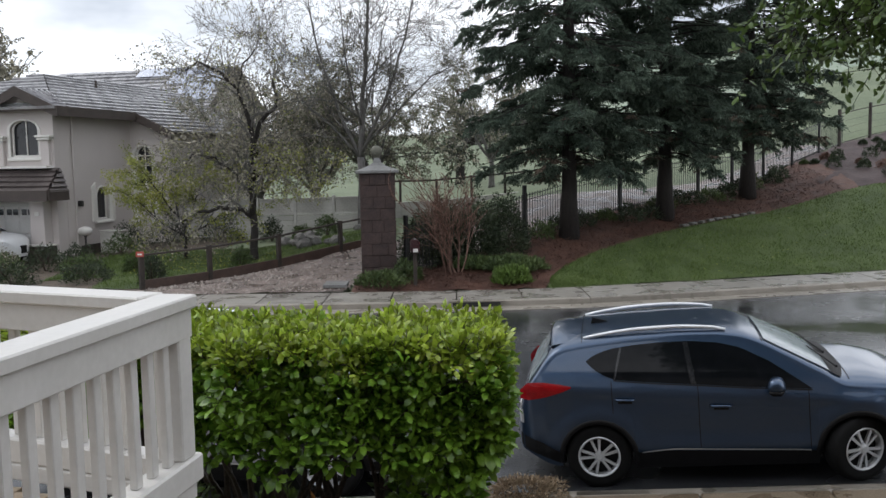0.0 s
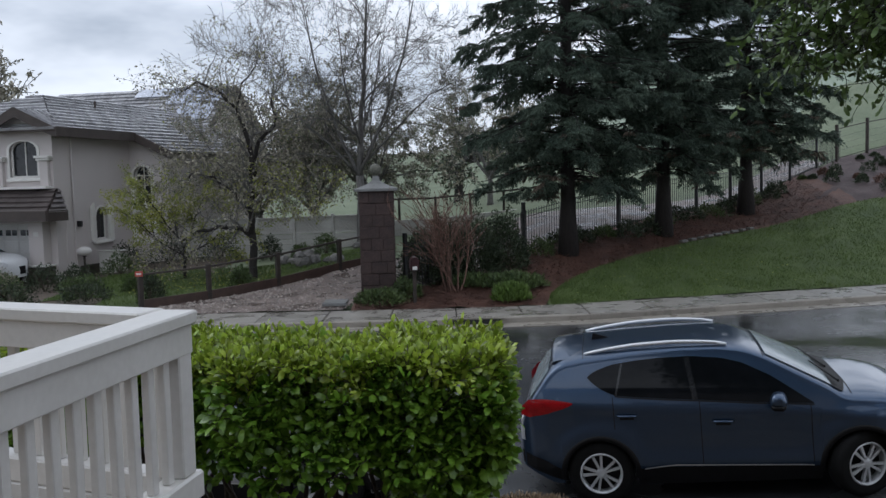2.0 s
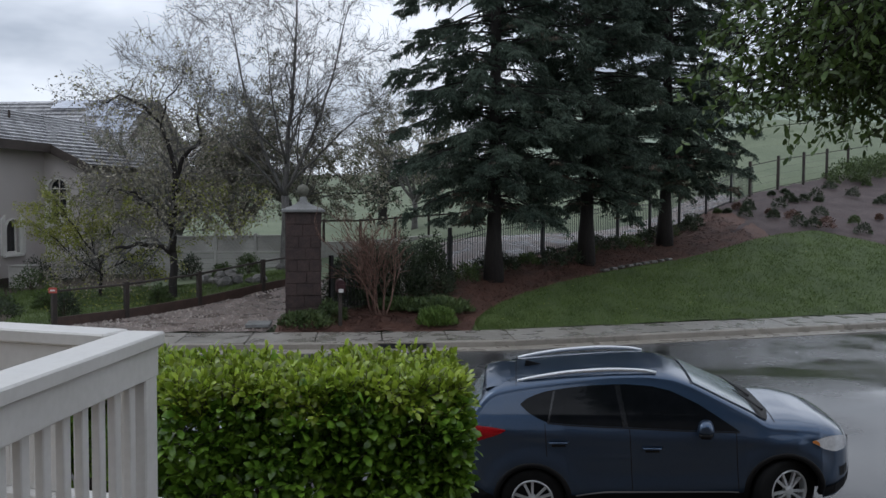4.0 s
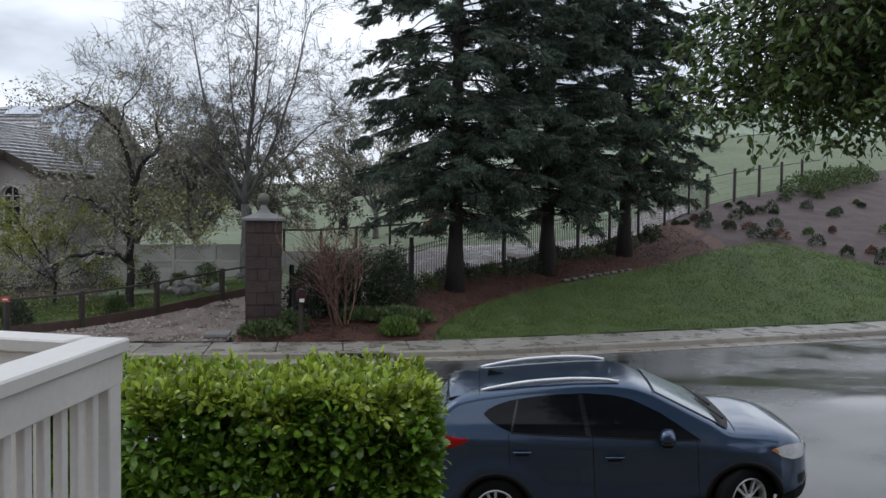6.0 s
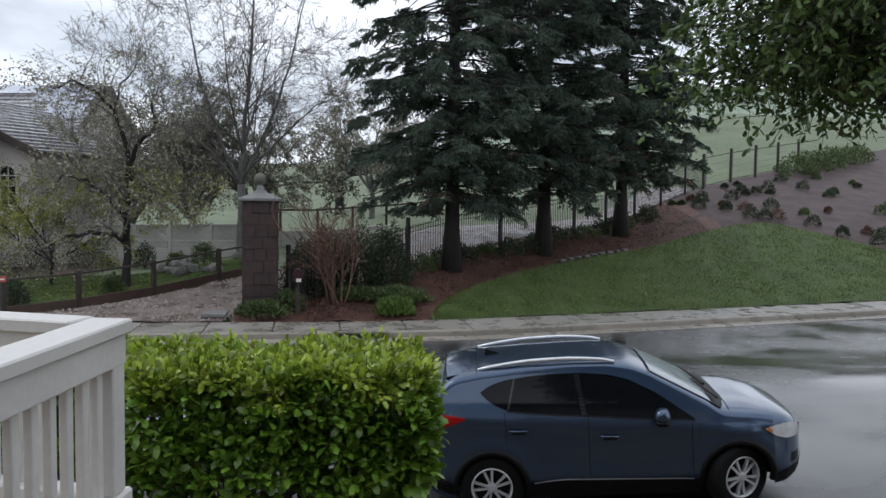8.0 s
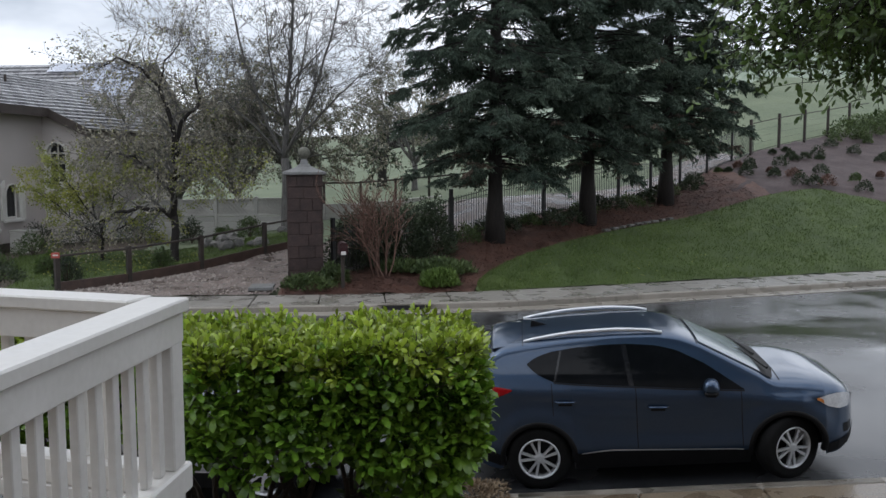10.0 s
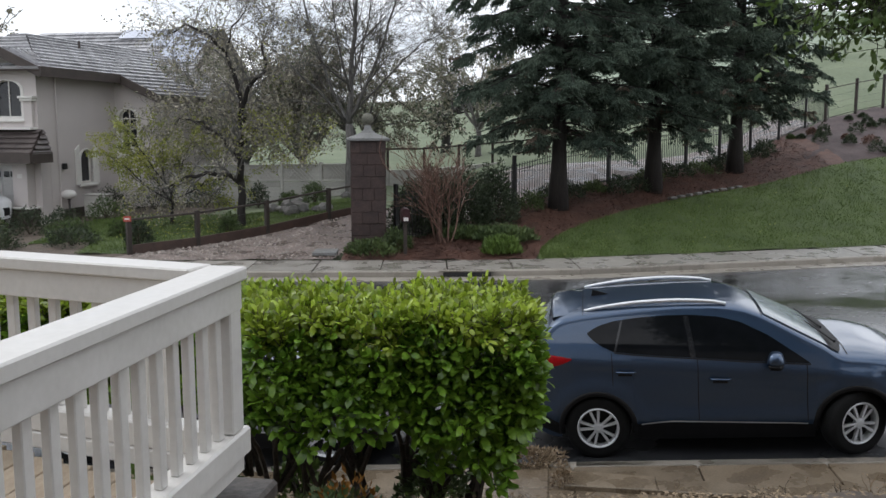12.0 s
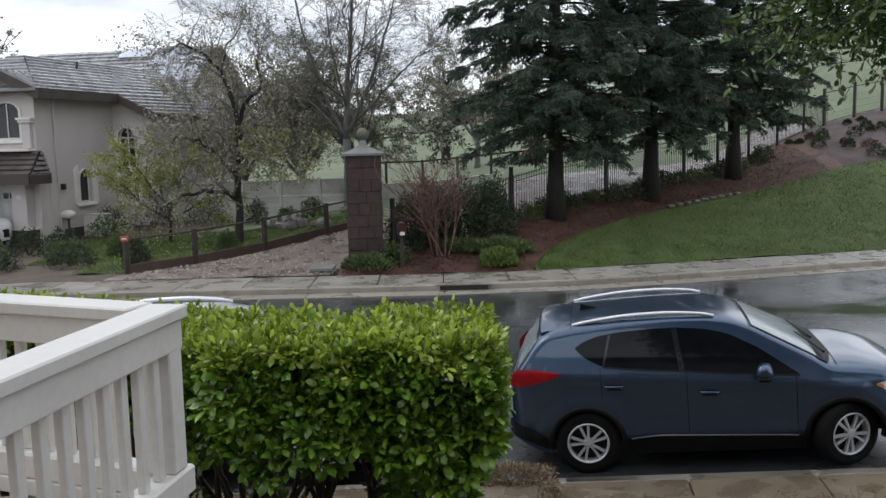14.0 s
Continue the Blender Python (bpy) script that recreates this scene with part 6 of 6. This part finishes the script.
# ---------------------------------------------------------------- garden of the house
for k, (x, y, w, h, mt) in enumerate(((-11.2, 31.3, 1.5, 0.75, BUSH), (-12.6, 28.4, 1.3, 0.9, BUSH_DARK), (-11.4, 28.0, 1.2, 0.8, BUSH_DARK), (-10.6, 26.4, 1.4, 0.6, BUSH), (-13.2, 26.6, 1.8, 0.9, BUSH),
                                      (-9.0, 26.3, 0.8, 0.45, BUSH), (-9.6, 28.2, 0.9, 0.4, BUSH_BRIGHT), (-7.75, 23.9, 0.8, 0.85, BUSH_DARK), (-10.2, 33.4, 2.0, 1.1, BUSH_DARK), (-8.4, 34.0, 1.6, 1.0, BUSH_DARK),
                                      (-6.4, 33.4, 0.9, 0.9, BUSH_DARK), (-5.1, 32.4, 0.8, 0.45, BUSH), (-11.9, 33.9, 1.4, 0.9, BUSH_DARK), (-4.1, 31.6, 0.9, 0.7, BUSH), (-9.9, 24.9, 1.5, 0.5, BUSH_DARK), (-12.0, 25.0, 1.2, 0.7, BUSH_DARK), (-14.2, 28.6, 1.4, 0.8, AUTUMN_BROWN), (-6.0, 26.6, 0.6, 0.6, BUSH))):
    clump("garden_shrub", x, y, w, h, mt, "rounded shrub in the front garden", 1300, 0.075, 300 + k, group="garden shrubs")
# leafy yellow-green bush against the house
bare_tree("yellow_bush", pose(-8.3, 28.9, lie(-8.3, 28.9)), "leaning shrub with clusters of yellow-green leaves by the house", dict(WEEP, first=5, open=0.9, limb=1.5, levels=3, fork=(0, 5, 5), thin=0.006), 1.0, 0.05, 330, BARK,
          [("yellow_leaf", AUTUMN, 60, 0.085, lambda c, u: u < 0.9)])
random.seed(340)
bm, tips = bmesh.new(), []
bare = thing("bare_shrub", pose(-14.6, 29.4, lie(-14.6, 29.4)), "leafless pale shrub in front of the garage", "bush")
for k in range(6):
    a, e = rnd(0, 6.28), rnd(0.1, 0.5)
    grow(bm, Vector((0, 0, -0.05)), Vector((math.cos(a) * math.sin(e), math.sin(a) * math.sin(e), math.cos(e))), rnd(0.6, 0.9), 0.02, 1, dict(spec, levels=3), tips)
tagged(part("stem_tangle", bm, DRY, bare), kind="stuff")
for k in range(16):
    x, y = rnd(-5.6, -2.9), rnd(29.2, 31.8)
    bm = bmesh.new()
    bmesh.ops.create_icosphere(bm, subdivisions=2, radius=1)
    s = Vector((rnd(0.15, 0.38), rnd(0.15, 0.3), rnd(0.1, 0.24)))
    for v in bm.verts:
        v.co = Vector((v.co.x * s.x, v.co.y * s.y, v.co.z * s.z)) * (1 + 0.3 * noise.noise(v.co * 1.4 + Vector((k, 0, 0))))
    solo("garden_rock", bm, ROCK, "grey rounded rock in the garden border", "rock", "garden rocks", m=pose(x, y, lie(x, y) + s.z * 0.4, rz=rnd(0, 180)))
ub = thing("utility_box", pose(-11.95, 32.6, lie(-11.95, 32.6), rz=-13), "pale grey utility cabinet by the house wall", "utility box")
part("body", boxm(-0.42, 0.42, -0.25, 0.25, 0.0, 0.75, 0.02), FENCEWOOD, ub)
part("lid", boxm(-0.45, 0.45, -0.28, 0.28, 0.751, 0.80, 0.015), FENCEWOOD, ub)
orb = thing("garden_orb", pose(-12.75, 32.0, lie(-12.75, 32.0)), "white garden ornament on a short stand", "ornament")
part("stand", revolve(bmesh.new(), [(0.10, 0), (0.04, 0.1), (0.04, 0.7), (0.09, 0.75)], 12), POT, orb)
bm = bmesh.new()
bmesh.ops.create_icosphere(bm, subdivisions=3, radius=0.22, matrix=Matrix.Translation((0, 0, 0.9)) @ Matrix.Diagonal((1.2, 1, 0.75, 1)))
part("bowl", bm, WHITE, orb, smooth=True)
cover = thing("cover_plate", pose(-2.75, 22.95, lie(-2.75, 22.95) + 0.03), "square pale concrete utility cover", "utility cover")
part("plate", boxm(-0.3, 0.3, -0.35, 0.35, -0.03, 0.06, 0.01), CAPSTONE, cover)

# ---------------------------------------------------------------- near planting
random.seed(400)
for k in range(22):
    x, y = rnd(1.3, 5.2), rnd(7.1, 7.95)
    bm, tips = bmesh.new(), []
    t = thing("dry_shrub", pose(x, y, lie(x, y)), "withered leafless shrub in the near bed", "bush", "dry shrubs")
    for s in range(3):
        a, e = rnd(0, 6.28), rnd(0.05, 0.6)
        grow(bm, Vector((0, 0, -0.03)), Vector((math.cos(a) * math.sin(e), math.sin(a) * math.sin(e), math.cos(e))), rnd(0.14, 0.26), 0.009, 1,
             dict(spec, levels=3, thin=0.0025, fork=(0, 3, 3), wob=0.2), tips)
    tagged(part("stem_tangle", bm, DRY if k % 2 else TWIG, t), kind="stuff")
    rows = [(b + rvec() * 0.02, rvec(), rvec(), rnd(0.015, 0.03), 0.012) for a, b, d in tips for q in range(2)]
    tagged(part("withered_leaf", leaf_mesh("withered_leaf", rows, DRY), None, t), kind="stuff")
clump("dry_clump", 0.88, 9.45, 0.95, 0.20, DRY, "mat of dry brown leaves over the kerb", 1900, 0.045, 430, z=road_height(0.88, 9.5) + 0.13, stems=False, depth=0.5)
clump("dry_clump", 1.2, 8.8, 0.2, 0.2, DRY, "tuft of dry stems between the slabs", 350, 0.04, 431, z=road_height(1.18, 9.4) + 0.15, stems=False)
clump("orange_fern", -0.52, 4.15, 0.34, 0.20, ORANGE, "rust-orange fern under the hedge", 170, 0.05, 432)
for k in range(8):
    clump("ground_plant", rnd(-1.5, 0.3), rnd(4.0, 5.2), rnd(0.3, 0.5), rnd(0.2, 0.35), BUSH if k % 2 else BUSH_BRIGHT, "leafy ground plant under the hedge", 350, 0.05, 440 + k, group="ground plants")

# ---------------------------------------------------------------- grass, litter and chips
random.seed(500)
rows = []
while len(rows) < 60000:
    x = rnd(2.7, 22)
    y = rnd(back_edge(x), lawn_top(x)) if lawn_top(x) > back_edge(x) else None
    if y:
        rows.append(((x, y, lie(x, y) + 0.01), (rnd(-0.5, 0.5), rnd(-0.5, 0.5), 1), rvec(), rnd(0.04, 0.10), rnd(0.012, 0.022)))
for k in range(26000):
    x = rnd(-11.5, -1.8)
    y = rnd(max(back_edge(x) + 1.0, drive_left(x) + 0.15) if x > -9.3 else 25.2 - 0.25 * (x + 9.3), 31)
    rows.append(((x, y, lie(x, y) + 0.01), (rnd(-0.5, 0.5), rnd(-0.5, 0.5), 1), rvec(), rnd(0.05, 0.12), rnd(0.012, 0.022)))
tagged(new("grass", leaf_mesh("grass", rows, GRASS, "blade")), "short wet green grass", "grass", kind="stuff")
rows = []
for k in range(300):
    x, y = rnd(-9, -5.2), rnd(25.5, 29.5)
    if y > drive_left(x) + 0.3:
        rows.append(((x, y, lie(x, y) + 0.09), rvec(), (0, 0, 1), 0.09, 0.06))
for k in range(170):
    x = rnd(3, 20)
    y = rnd(back_edge(x), lawn_top(x))
    rows.append(((x, y, lie(x, y) + 0.09), (rnd(-1, 1), rnd(-1, 1), 0.1), (0, 0, 1), 0.08, 0.05))
tagged(new("fallen_leaves", leaf_mesh("fallen_leaves", rows, AUTUMN)), "scattered yellow fallen leaves", "leaf litter", kind="stuff")
rows = []
for k in range(16000):
    x = rnd(-2.2, 14.5)
    lo = max(back_edge(x), lawn_top(x) if x > 2.6 else 0)
    hi = fence_line(x) if x > -1.0 else back_edge(x) + 1.9
    y = rnd(lo, hi)
    rows.append(((x, y, lie(x, y) + rnd(0.02, 0.06)), (rnd(-1, 1), rnd(-1, 1), rnd(-0.1, 0.3)), (rnd(-0.4, 0.4), rnd(-0.4, 0.4), 1), rnd(0.05, 0.12), rnd(0.02, 0.045)))
tagged(new("bark_chips", leaf_mesh("bark_chips", rows, MULCH)), "red-brown bark chips", "mulch", kind="stuff")
rows = []
for k in range(9000):
    x, y = rnd(-1.5, 6), rnd(3.5, 8.2)
    rows.append(((x, y, lie(x, y) + rnd(0.0, 0.03)), (rnd(-1, 1), rnd(-1, 1), rnd(-0.1, 0.3)), (rnd(-0.4, 0.4), rnd(-0.4, 0.4), 1), rnd(0.02, 0.05), rnd(0.01, 0.025)))
tagged(new("leaf_litter", leaf_mesh("leaf_litter", rows, DRY)), "dry leaf litter on the near bed", "leaf litter", kind="stuff")

random.seed(600)
bm = bmesh.new()
for k in range(2600):
    x = rnd(-7.6, -1.2)
    lo, hi = (back_edge(x) if x < -2.3 else fence_line(max(x, -1.2)) + 0.3), drive_left(x) - 0.15
    if hi <= lo:
        continue
    y = rnd(lo, hi)
    r = rnd(0.012, 0.045) * (1.4 if abs(y - hi) < 0.7 else 1)
    c = Vector((x, y, lie(x, y) + 0.02))
    a = rnd(0, 6.28)
    v = [bm.verts.new(c + Vector((math.cos(a + q) * r * rnd(0.7, 1.3), math.sin(a + q) * r * rnd(0.7, 1.3), 0))) for q in (0, 2.1, 4.2)]
    t = bm.verts.new(c + Vector((0, 0, r * rnd(0.6, 1.1))))
    for i in range(3):
        bm.faces.new((v[i], v[(i + 1) % 3], t))
solo("loose_gravel", bm, material("loose_stone", (0.16, 0.13, 0.11), (0.38, 0.33, 0.29), 3, 0.35, 0.2, 30, island=0.35), "loose wet stones strewn over the driveway", "gravel", kind="stuff")
